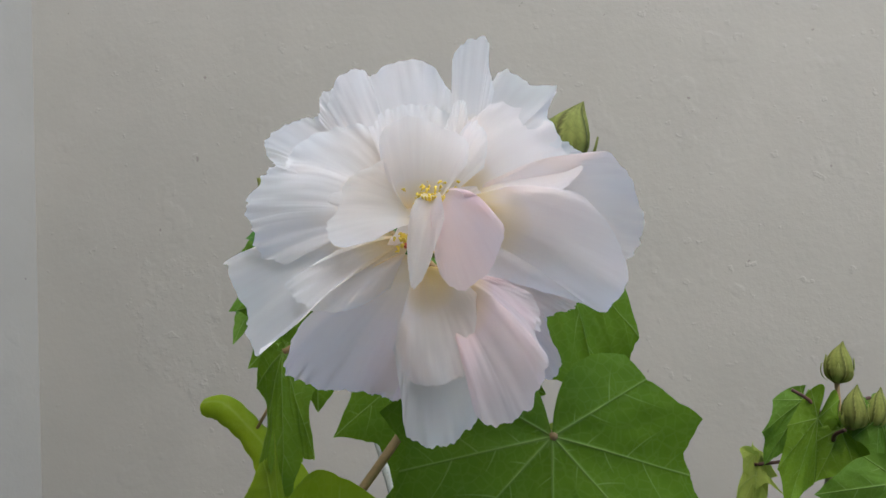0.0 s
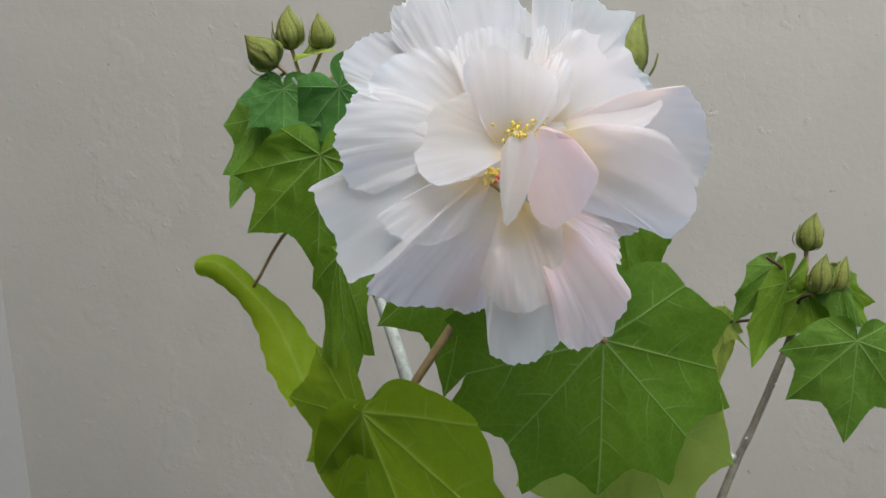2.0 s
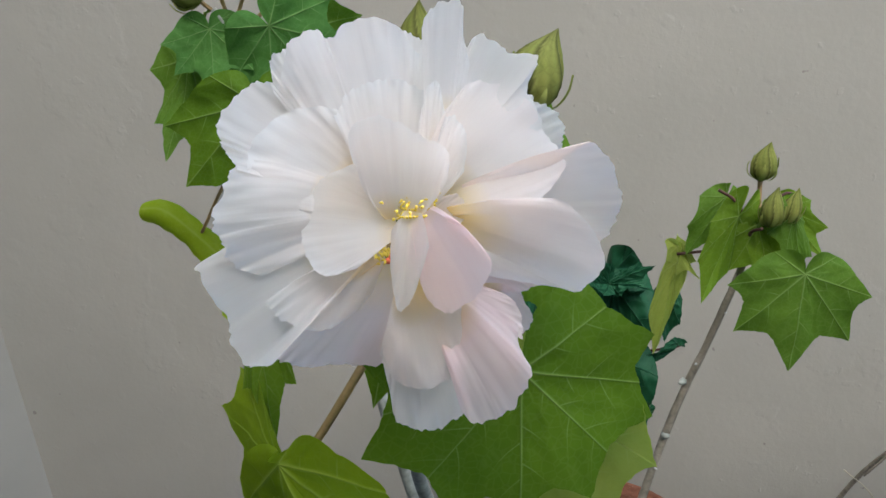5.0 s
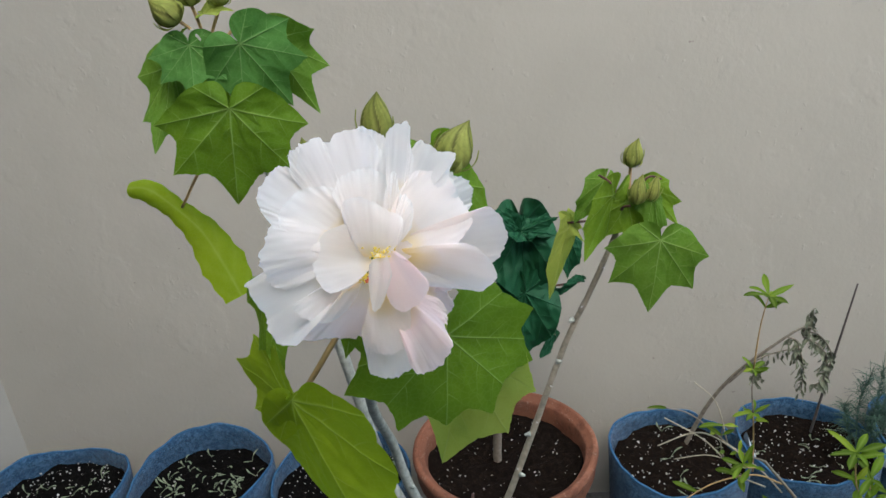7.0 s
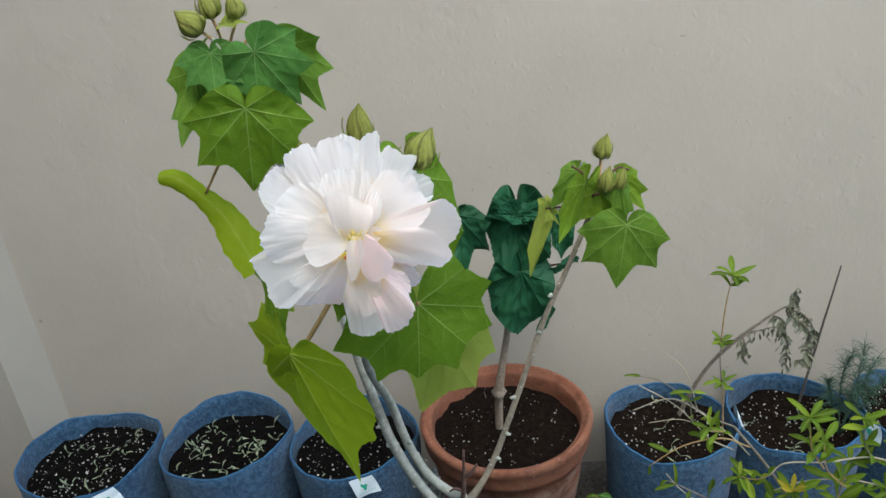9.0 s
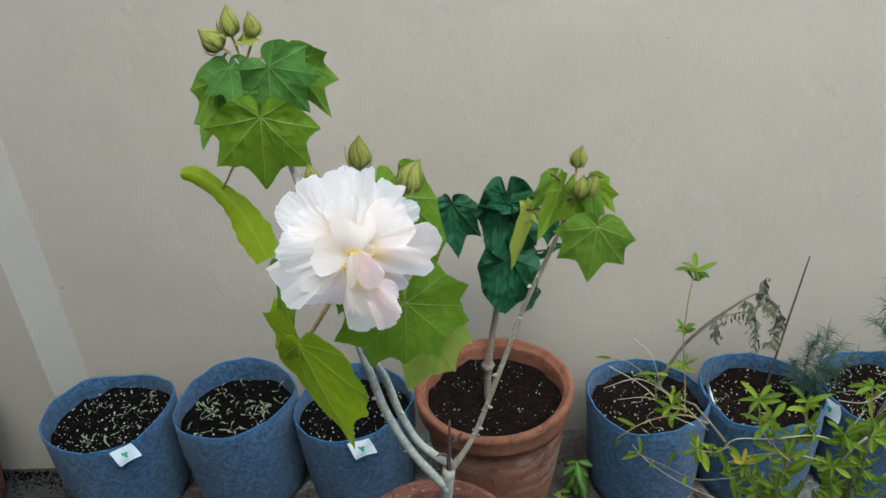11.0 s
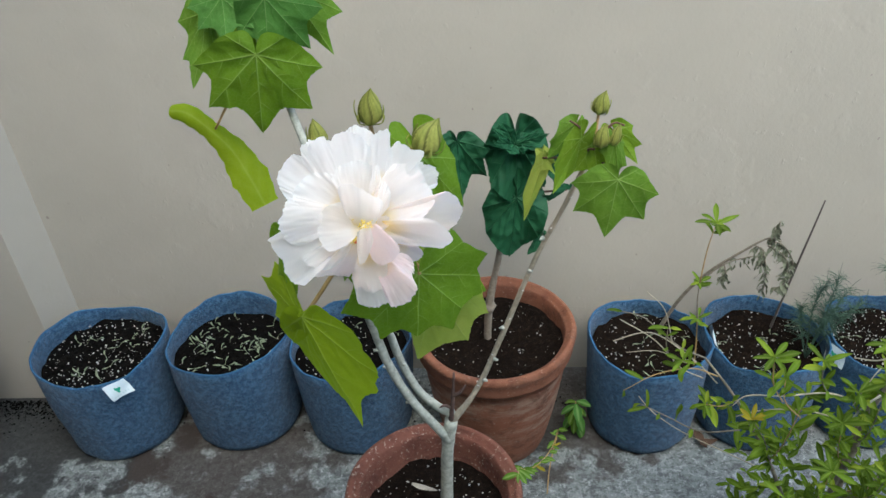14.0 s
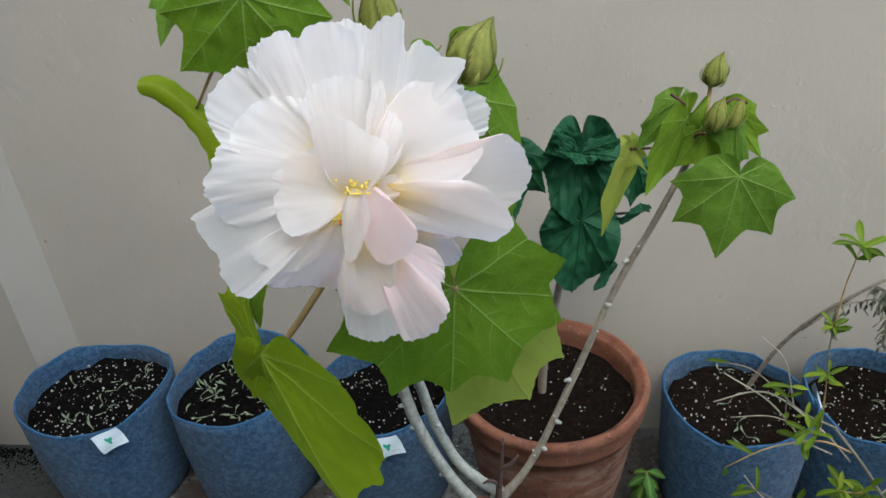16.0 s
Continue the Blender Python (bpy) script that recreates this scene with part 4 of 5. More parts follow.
for base, way, L, R, s in [((0.072, 0.354, 0.998), (0.08, 0.0, 1), 0.028, 0.0090, 7), ((0.109, 0.328, 0.989), (0.42, -0.05, 0.9), 0.027, 0.0102, 8), ((0.033, 0.354, 0.983), (0.05, 0.0, 1), 0.020, 0.0066, 9)]:
    flower_bud(hib, base, way, L, R, s)
    add_tube("bud_stalk", hib, [(0.067, 0.360, 0.95), ((0.067 + base[0]) / 2 + 0.004, (0.36 + base[1]) / 2, (0.945 + base[2]) / 2), base], [0.0018, 0.0015, 0.0017], TWIG, "", 6, 0.05, 4)
# stalk of the flower and the leaf stalk that leans out behind it
add_tube("flower_stalk", hib, [(0.068, 0.360, 0.945), (0.071, 0.325, 0.942), (0.070, 0.300, 0.945), (0.070, 0.288, 0.952)], [0.0022, 0.0020, 0.0022, 0.0028], TWIG, "", 8, 0.05, 6)
add_tube("petiole", hib, [(0.070, 0.360, 0.933), (0.0454, 0.340, 0.899), (0.0188, 0.320, 0.865), (0.010, 0.302, 0.862), (0.019, 0.285, 0.882)], [0.0022, 0.0018, 0.0017, 0.0016, 0.0014], TWIG, "brown leaf stalk", 8, 0.05, 6)

# ---- the flower: centimetres to its right, upwards and outwards from its middle ----
FLOWER_AT = vec(0.0754, 0.2678, 0.9669)
AX = vec(0.978, 0.194, -0.073)
AY = vec(0.091, -0.084, 0.992)
AZ = vec(0.186, -0.977, -0.100)


def bloom(p):
    return FLOWER_AT + 0.01 * (p[0] * AX + p[1] * AY + p[2] * AZ)


FACING = vec(0.0, 0.55, 0.83)
FACING /= np.linalg.norm(FACING)
flower = solid("flower", *[[bloom(vec(*p)) for p in lathe([(0.02, -0.9), (0.5, -0.7), (0.75, -0.2), (0.7, 0.3), (0.2, 0.5)], 16, (0, -0.4, -3.3))[0]], lathe([(0.02, -0.9), (0.5, -0.7), (0.75, -0.2), (0.7, 0.3), (0.2, 0.5)], 16)[1]], SEPAL, hib, "large double white flower with blush pink lower petals", values={"vein": [0.2] * 80}, at=FLOWER_AT)


def petal(base, margin, mat_, seed, bulge=0.1, cup=0.06, ruffle=1.0, narrow=0.16, claw=1.0, pleat=0.8):
    """One petal that fans out from its claw to a crimped margin. bulge bows it outwards, cup lifts its sides, pleat deepens the creases that run along it."""
    rng = random.Random(seed)
    base = vec(*base)
    margin = spline(margin, 12)
    NS, NT = 34, 85
    mid = sum(margin) / len(margin)
    y = mid - base
    L = np.linalg.norm(y)
    y /= L
    n = FACING - y * np.dot(FACING, y)
    n /= np.linalg.norm(n)
    where = np.linspace(0, len(margin) - 1, NT)
    rim = np.array([[np.interp(w, range(len(margin)), [m[k] for m in margin]) for k in range(3)] for w in where])
    half = 0.5 * np.linalg.norm(rim[-1] - rim[0])
    ph = [rng.uniform(0, 6.28) for _ in range(4)]
    v, along, uv = [], [], []
    for i in range(NS):
        s = i / (NS - 1)
        for j in range(NT):
            t = 2 * j / (NT - 1) - 1
            d = rim[j] - base
            reach = np.dot(d, y)
            edge = 1 + 0.018 * ruffle * noise.noise((t * 3.2, seed * 1.3, 0.5)) + 0.022 * noise.noise((t * 7, seed * 2.3, 1.5)) + 0.020 * noise.noise((t * 17, seed * 0.7, 2.5))
            q = s * edge
            wide = narrow + (1 - narrow) * q ** 0.78
            lz = bulge * L * math.sin(math.pi * min(q, 1.0)) + cup * half * (t * t - 0.3) * q
            lz += ruffle * 0.04 * half * q ** 1.6 * (math.sin(2.3 * t + ph[0]) + 0.4 * math.sin(4.7 * t + ph[1] + 2 * q))
            lz += ruffle * half * q ** 5 * (0.16 * noise.noise((t * 2.6, seed * 3.1, q * 3)) + 0.075 * noise.noise((t * 8, seed * 1.9, q * 4)))
            lz += pleat * q * (0.085 * noise.noise((t * 2.7, seed * 2.9, 0.9 * q)) + 0.028 * noise.noise((t * 9, seed * 1.1, 1.6 * q)) + 0.014 * q * noise.noise((t * 21, seed * 4.1, 1.8 * q)))
            lz += 0.05 * half * noise.noise((t * 1.4 + seed, q * 2.5, seed * 1.7))
            p = base + y * reach * q + (d - y * reach) * wide + n * lz
            v.append(bloom(p))
            along.append(1 - claw + claw * q)
            uv.append((0.5 + 0.5 * t, s))
    return solid("petal", v, grid_faces(NS, NT), mat_, flower, "", values={"along": along}, uv=uv)


W_, C_, K_, B_ = PETAL_WHITE, PETAL_CREAM, PETAL_PINK, PETAL_PEACH
# outer row
petal((-0.8, 0.2, -1.6), [(-3.6, 3.3, -2.9), (-3.6, 4.1, -3.3), (-2.7, 4.6, -3.5), (-1.3, 4.4, -3.4)], W_, 1, bulge=0.07)
petal((-0.3, 0.3, -1.8), [(-1.0, 4.4, -4.2), (-0.2, 4.9, -4.5), (0.6, 4.6, -4.4), (1.4, 4.0, -4.0)], W_, 31, bulge=0.05)
petal((-0.5, 0.4, -1.6), [(-3.3, 3.7, -2.8), (-3.0, 4.75, -3.0), (-2.15, 5.0, -3.0), (-1.9, 4.8, -3.0), (-0.75, 5.35, -3.1), (0.2, 4.8, -3.1), (0.65, 4.2, -2.9)], W_, 2, bulge=0.07, pleat=1.4)
petal((1.0, 1.4, -1.5), [(0.85, 4.4, -2.1), (0.7, 5.15, -2.2), (1.1, 5.7, -2.3), (1.8, 5.8, -2.2), (1.85, 4.9, -2.1), (2.0, 4.1, -2.0)], W_, 3, bulge=0.03, narrow=0.45, ruffle=0.5)
petal((0.5, 0.7, -1.5), [(1.7, 3.9, -2.3), (1.95, 4.45, -2.4), (2.4, 4.9, -2.4), (3.05, 4.4, -2.3), (3.95, 4.2, -2.0), (3.65, 3.4, -1.8), (4.1, 2.3, -1.6)], W_, 4, bulge=0.06)
petal((0.5, 0.6, -1.9), [(3.7, 3.2, -2.7), (4.2, 2.7, -2.9), (4.9, 2.3, -3.0), (5.1, 1.6, -2.9), (4.9, 1.0, -2.6)], W_, 5, bulge=0.03)
petal((-1.0, 0.4, -1.7), [(-3.1, 3.5, -3.0), (-4.3, 3.5, -3.5), (-5.15, 2.65, -2.4), (-5.0, 2.1, -1.8), (-4.6, 1.5, -1.3)], W_, 6, bulge=0.09)
petal((-1.0, 0.1, -1.3), [(-4.5, 1.9, -1.4), (-4.95, 1.3, -0.9), (-5.35, 0.45, -0.4), (-5.15, -0.1, -0.3), (-5.0, -0.75, -0.4), (-4.2, -1.3, -0.3)], W_, 7, bulge=0.1, pleat=1.4)
petal((-1.0, -0.6, -0.7), [(-5.0, -0.6, -1.3), (-6.05, -1.25, -1.2), (-5.9, -1.75, -0.9), (-5.4, -2.6, -0.5), (-5.3, -3.2, -0.2), (-4.9, -3.85, 0.15), (-4.5, -3.55, 0.7), (-3.95, -3.2, 1.3), (-3.3, -2.6, 0.9)], W_, 9, bulge=0.09, ruffle=0.8)
petal((1.6, 0.3, -0.6), [(4.25, 1.65, -0.8), (5.25, 2.0, -0.8), (5.95, 1.35, -1.0), (6.5, 0.1, -1.3), (6.3, -0.8, -1.2), (5.6, -1.4, -1.0)], B_, 10, bulge=0.08, narrow=0.5, claw=0.55, ruffle=0.6)
petal((0.7, 0.2, -0.2), [(3.0, 0.75, 0.2), (4.2, 0.75, 0.35), (5.2, -0.2, 0.2), (5.7, -1.3, -0.2), (5.75, -2.0, -0.5), (5.2, -2.65, -0.7), (4.4, -2.4, -0.6), (3.0, -1.95, -0.4), (1.7, -1.6, -0.4)], C_, 11, bulge=0.09, ruffle=0.6, cup=-0.02)
petal((0.9, -0.7, -1.4), [(4.6, -2.3, -1.9), (4.3, -2.7, -1.6), (3.3, -2.9, -1.4), (2.0, -2.5, -1.2)], K_, 12, bulge=0.03)
petal((2.2, -2.5, -1.2), [(3.5, -2.8, -1.7), (3.8, -3.6, -2.1), (4.15, -4.4, -2.4), (3.9, -4.95, -2.3), (3.2, -4.7, -1.8)], K_, 13, bulge=0.06, ruffle=0.8)
petal((-0.4, -1.2, -0.5), [(-3.8, -3.1, 0.2), (-4.5, -4.3, -0.9), (-4.1, -4.85, -1.3), (-3.2, -5.2, -1.6), (-2.1, -5.2, -1.65), (-0.95, -5.3, -1.7)], B_, 14, bulge=0.04, narrow=0.3, pleat=1.5)
petal((-0.4, -1.9, -1.6), [(-2.2, -5.1, -2.1), (-1.7, -5.4, -2.1), (-1.0, -5.55, -2.0), (-0.4, -5.2, -1.8)], K_, 15, bulge=0.05)
petal((-0.1, -1.5, -0.3), [(-1.0, -3.7, 0.3), (-0.8, -4.8, 0.3), (-0.6, -6.1, 0.4), (0.1, -6.4, 0.6), (0.7, -6.15, 0.8), (1.3, -5.55, 1.1), (1.5, -4.7, 1.1)], C_, 16, bulge=0.1)
petal((0.6, -1.7, 0.2), [(1.25, -5.3, 1.2), (1.6, -5.6, 1.5), (2.1, -5.45, 1.6), (2.55, -5.3, 1.7), (3.0, -4.5, 1.8), (3.2, -3.75, 1.8), (2.95, -3.2, 1.3), (2.9, -2.7, 0.9)], K_, 17, bulge=0.11, pleat=1.5)
petal((0.7, -1.6, -0.2), [(3.0, -3.1, 1.1), (3.05, -2.5, 0.8), (2.7, -1.98, 0.5), (2.1, -1.85, 0.4), (1.5, -1.85, 0.3)], K_, 18, bulge=0.08, cup=0.1)
petal((-0.1, -1.4, 0.1), [(-0.9, -3.6, 0.5), (-0.65, -4.3, 0.75), (0.0, -4.65, 0.95), (0.8, -4.35, 1.15), (1.25, -3.9, 1.25), (1.6, -3.1, 1.15), (1.6, -2.4, 0.8)], C_, 19, bulge=0.11)
# second row
petal((-0.7, -0.6, -0.6), [(-2.6, -0.95, 0.2), (-3.95, -1.7, 0.2), (-3.85, -2.1, 0.4), (-3.4, -2.45, 0.6), (-2.6, -2.6, 0.7), (-1.8, -2.4, 0.4), (-1.1, -2.0, -0.2)], W_, 20, bulge=0.08, ruffle=1.3)
petal((-0.8, 0.3, -1.2), [(-1.8, 3.0, -2.0), (-3.1, 3.0, -2.1), (-4.2, 2.1, -1.6), (-4.2, 1.0, -0.9), (-3.3, 0.2, -0.7)], W_, 21, bulge=0.08)
petal((0.4, 0.5, -0.4), [(1.2, 3.0, -1.2), (2.0, 3.6, -1.7), (3.2, 3.4, -1.8), (4.1, 2.2, -1.4), (4.5, 1.45, -0.6), (3.7, 0.6, 0.0)], C_, 22, bulge=0.07)
petal((-0.4, 0.2, -1.3), [(-1.9, 2.9, -1.7), (-1.3, 3.5, -2.0), (-0.2, 3.7, -2.3), (0.9, 3.3, -2.1)], W_, 23, bulge=0.05)
petal((0.5, 1.0, -0.9), [(0.45, 2.7, -1.1), (0.75, 3.6, -1.5), (1.05, 3.7, -1.6), (1.25, 2.8, -1.2)], W_, 32, bulge=0.1, narrow=0.4, cup=0.3)
# inner petals
petal((-0.25, 0.35, 0.1), [(-1.35, 1.4, -0.6), (-1.5, 2.5, -1.0), (-0.95, 3.0, -0.8), (-0.3, 3.0, -0.4), (0.4, 2.65, -0.1), (1.1, 2.25, 0.1), (1.1, 1.6, 0.4)], W_, 24, bulge=0.12, cup=-0.16, narrow=0.3, ruffle=0.5, claw=0.8)
petal((0.5, 0.7, 0.2), [(0.9, 2.5, -0.3), (1.3, 3.0, -0.8), (1.7, 2.4, -0.6), (1.6, 1.5, -0.3)], W_, 25, bulge=0.06, claw=0.75)
petal((-0.35, 0.1, 0.1), [(-1.4, 1.7, -0.8), (-2.4, 1.2, -0.9), (-3.0, 0.15, -0.6), (-2.85, -0.45, 0.2), (-2.4, -0.85, 0.85), (-1.5, -0.7, 0.9)], W_, 26, bulge=0.09, cup=0.05, claw=0.72, ruffle=0.6)
petal((0.4, 0.65, 0.45), [(1.1, 0.45, 1.05), (1.65, 0.2, 1.45), (2.02, -0.25, 1.75), (1.9, -0.85, 1.7), (1.6, -1.5, 1.5), (0.95, -1.95, 1.35), (0.45, -1.7, 1.2), (0.2, -1.1, 1.2)], K_, 27, bulge=0.12, cup=-0.1, narrow=0.35, ruffle=0.3, claw=0.66)
petal((0.1, 0.7, 0.45), [(-0.5, 0.25, 0.6), (-0.58, -0.6, 0.85), (-0.52, -1.5, 1.05), (-0.38, -1.93, 1.15), (-0.1, -1.6, 1.25), (0.15, -0.95, 1.3), (0.45, 0.0, 1.25)], W_, 28, bulge=0.10, cup=-0.2, narrow=0.4, ruffle=0.3, claw=0.62)
petal((0.1, 0.0, 0.2), [(0.7, 0.9, 0.1), (1.4, 0.9, -0.1), (1.6, 0.3, 0.0), (1.1, -0.1, 0.2)], C_, 29, bulge=0.06, claw=0.7)
petal((-0.3, -0.8, -0.9), [(-1.1, -0.7, -0.3), (-0.7, -0.0, 0.0), (0.0, 0.2, 0.0), (0.6, 0.2, 0.0), (1.0, -0.5, -0.1)], C_, 30, bulge=-0.05, narrow=0.4)
# stamens
g = Geo()
rng = random.Random(5)
for k in range(80):
    c = vec(rng.gauss(0.12, 0.36), rng.gauss(0.74, 0.17), rng.gauss(0.24, 0.16)) if k < 60 else vec(rng.gauss(-0.75, 0.13), rng.gauss(-0.60, 0.16), rng.gauss(0.25, 0.15))
    d = vec(rng.gauss(0, 1), rng.gauss(0, 1), rng.gauss(0, 1))
    d *= rng.uniform(0.05, 0.11) / np.linalg.norm(d)
    v, f = tube([c - d, c + vec(0.02, 0.03, 0.02), c + d], [0.015, 0.045, 0.02], 6, 2, 0.3)
    g.add([bloom(p) for p in v], f)
for k in range(14):
    c = vec(rng.gauss(0.2, 0.22), 0.62, 0.6)
    v, f = tube([vec(0.1, 0.1, -0.2), (c + vec(0.1, 0.1, -0.2)) / 2, c], [0.05, 0.03], 5, 2)
    g.add([bloom(p) for p in v], f)
tagged(solid("pollen", g.points(), g.f, STAMEN, flower), "tight cluster of yellow anthers", kind="stuff")
g = Geo()
for k in range(3):
    v, f = lathe([(0.01, -0.08), (0.09, -0.03), (0.09, 0.04), (0.01, 0.09)], 8)
    g.add([bloom(vec(*p) + vec(-0.62 + 0.1 * k, -0.75 + 0.12 * k, 0.35)) for p in v], f)
solid("stigma", g.points(), g.f, STIGMA, flower, "small red stigma")


# ---- the dark-leaved plant in the large pot ----
dark = thing("dark_leaved_plant", (0.148, 0.965, 0.25), "young plant with dark glossy puckered leaves on a grey stem", "plant")
add_tube("stem", dark, [(0.147, 0.966, 0.235), (0.149, 0.96, 0.30), (0.152, 0.95, 0.345), (0.160, 0.945, 0.40), (0.172, 0.942, 0.47), (0.184, 0.941, 0.56), (0.193, 0.935, 0.64), (0.196, 0.918, 0.688)], [0.007, 0.007, 0.0075, 0.006, 0.0052, 0.005, 0.0035, 0.0025], BARK_BROWN, "grey brown stem with a swollen node", 10, 0.15)
add_tube("node", dark, [(0.150, 0.957, 0.318), (0.151, 0.953, 0.334), (0.153, 0.95, 0.350)], [0.006, 0.0125, 0.006], BARK_BROWN, "", 10, 0.4)
hibiscus_leaf(dark, (0.197, 0.905, 0.594), (0.186, 0.880, 0.490), (0.250, 0.905, 0.590), LEAF_DARK, 0.68, (-0.15, -0.15), -0.15, 0.0, seed=31, soft=0.9, teeth=0.9, wave=0.08, pucker=0.030, heart=0.9, label="large dark puckered leaf")
hibiscus_leaf(dark, (0.196, 0.920, 0.690), (0.199, 0.885, 0.578), (0.243, 0.920, 0.690), LEAF_DARK, 0.60, (-0.15, -0.15), -0.15, 0.0, seed=32, soft=0.7, teeth=1.4, wave=0.11, pucker=0.034, heart=0.9)
hibiscus_leaf(dark, (0.195, 0.905, 0.688), (0.151, 0.885, 0.727), (0.185, 0.905, 0.706), LEAF_DARK, 0.44, (0.3, 0.2), -0.15, 0.0, seed=34, soft=0.1, teeth=1.6, wave=0.05, heart=0.6, pucker=0.03)
hibiscus_leaf(dark, (0.195, 0.905, 0.688), (0.239, 0.885, 0.717), (0.211, 0.905, 0.705), LEAF_DARK, 0.44, (0.3, 0.2), -0.15, 0.0, seed=35, soft=0.1, teeth=1.6, wave=0.05, heart=0.6, pucker=0.03)
hibiscus_leaf(dark, (0.195, 0.925, 0.666), (0.149, 0.905, 0.688), (0.179, 0.925, 0.650), LEAF_DARK, 0.50, (0.2, 0.2), -0.15, 0.0, seed=36, soft=0.4, teeth=2.0, wave=0.06, heart=0.6, pucker=0.03)
hibiscus_leaf(dark, (0.195, 0.925, 0.662), (0.237, 0.905, 0.682), (0.211, 0.925, 0.644), LEAF_DARK, 0.50, (0.2, 0.2), -0.15, 0.0, seed=41, soft=0.4, teeth=2.0, wave=0.06, heart=0.6, pucker=0.03)
hibiscus_leaf(dark, (0.107, 0.925, 0.686), (0.113, 0.900, 0.597), (0.143, 0.925, 0.680), LEAF_DARK, 0.70, (-0.15, -0.15), -0.15, 0.0, seed=37, soft=0.0, teeth=1.2, wave=0.07, heart=0.6, pucker=0.03)
hibiscus_leaf(dark, (0.263, 0.930, 0.666), (0.260, 0.910, 0.604), (0.278, 0.930, 0.663), LEAF_DARK, 0.4, (-0.3, -0.3), -0.15, 0.0, seed=38, soft=0.6, teeth=1.2, wave=0.07, heart=0.6, pucker=0.03)
hibiscus_leaf(dark, (0.278, 0.930, 0.592), (0.235, 0.900, 0.586), (0.261, 0.930, 0.569), LEAF_DARK, 0.34, (0.2, 0.2), -0.15, 0.0, seed=39, soft=0.6, teeth=1.2, wave=0.06, heart=0.6, pucker=0.03)
hibiscus_leaf(dark, (0.242, 0.930, 0.507), (0.221, 0.905, 0.480), (0.251, 0.930, 0.487), LEAF_DARK, 0.42, (0.2, 0.2), -0.15, 0.0, seed=40, soft=0.6, teeth=1.2, wave=0.06, heart=0.6, pucker=0.03)
for a, b_, c in [((0.190, 0.94, 0.60), (0.158, 0.940, 0.640), (0.120, 0.930, 0.675)), ((0.192, 0.94, 0.61), (0.234, 0.940, 0.642), (0.263, 0.930, 0.664)), ((0.188, 0.94, 0.58), (0.243, 0.945, 0.580), (0.278, 0.930, 0.592)), ((0.18, 0.941, 0.52), (0.218, 0.945, 0.496), (0.242, 0.930, 0.507)), ((0.186, 0.941, 0.58), (0.188, 0.935, 0.60), (0.192, 0.925, 0.612))]:
    add_tube("petiole", dark, [a, b_, c], [0.0022, 0.0018, 0.0016], TWIG_RED, "", 6, 0.05, 5)


# ---- plants in and before the right-hand bags ----
def small_leaf_mesh(name, length, width, mat_, seed, bend=0.2):
    """A narrow oval leaf folded along its midrib, lying along +y."""
    rng = random.Random(seed)
    v, vein = [], []
    for i in range(9):
        s = i / 8
        w = width * 0.5 * (0.12 + 0.88 * math.sin(math.pi * min(1.0, s ** 1.35 + 0.02)) ** 0.75) * (1 if s < 0.99 else 0.25)
        for t in (-1, -0.5, 0, 0.5, 1):
            v.append((t * w, s * length, 0.35 * abs(t) * w - bend * length * s * s + 0.04 * length * math.sin(6 * s + seed) * t))
            vein.append(1.0 if t == 0 else 0.0)
    me = bpy.data.meshes.new(name)
    me.from_pydata(v, [], grid_faces(9, 5))
    me.polygons.foreach_set("use_smooth", [True] * len(me.polygons))
    me.attributes.new("vein", "FLOAT", "POINT").data.foreach_set("value", np.array(vein, np.float32))
    me.materials.append(mat_)
    return me


BUSH_LEAVES = [small_leaf_mesh("bush_leaf", 0.037, 0.0095, LEAF_BUSH, 1, 0.15), small_leaf_mesh("bush_leaf", 0.029, 0.0085, LEAF_BUSH, 2, 0.35), small_leaf_mesh("bush_leaf", 0.042, 0.0098, LEAF_BUSH, 3, -0.1), small_leaf_mesh("bush_leaf", 0.020, 0.0072, LEAF_BUSH, 4, 0.4)]
RED_LEAVES = [small_leaf_mesh("young_leaf", 0.030, 0.008, LEAF_BUSH_RED, 5, 0.1)]


def set_leaf(parent, mesh, at, way, up, size=1.0):
    way = Vector(way).normalized()
    up = Vector(up)
    x = way.cross(up).normalized()
    z = x.cross(way)
    ob = new("leaf", mesh)
    ob.parent = parent
    m = Matrix((x, way, z)).transposed().to_4x4()
    m = Matrix.Translation(Vector(at) - Vector(origin[parent.name])) @ m @ Matrix.Diagonal((size, size, size, 1))
    ob.matrix_basis = m
    return ob


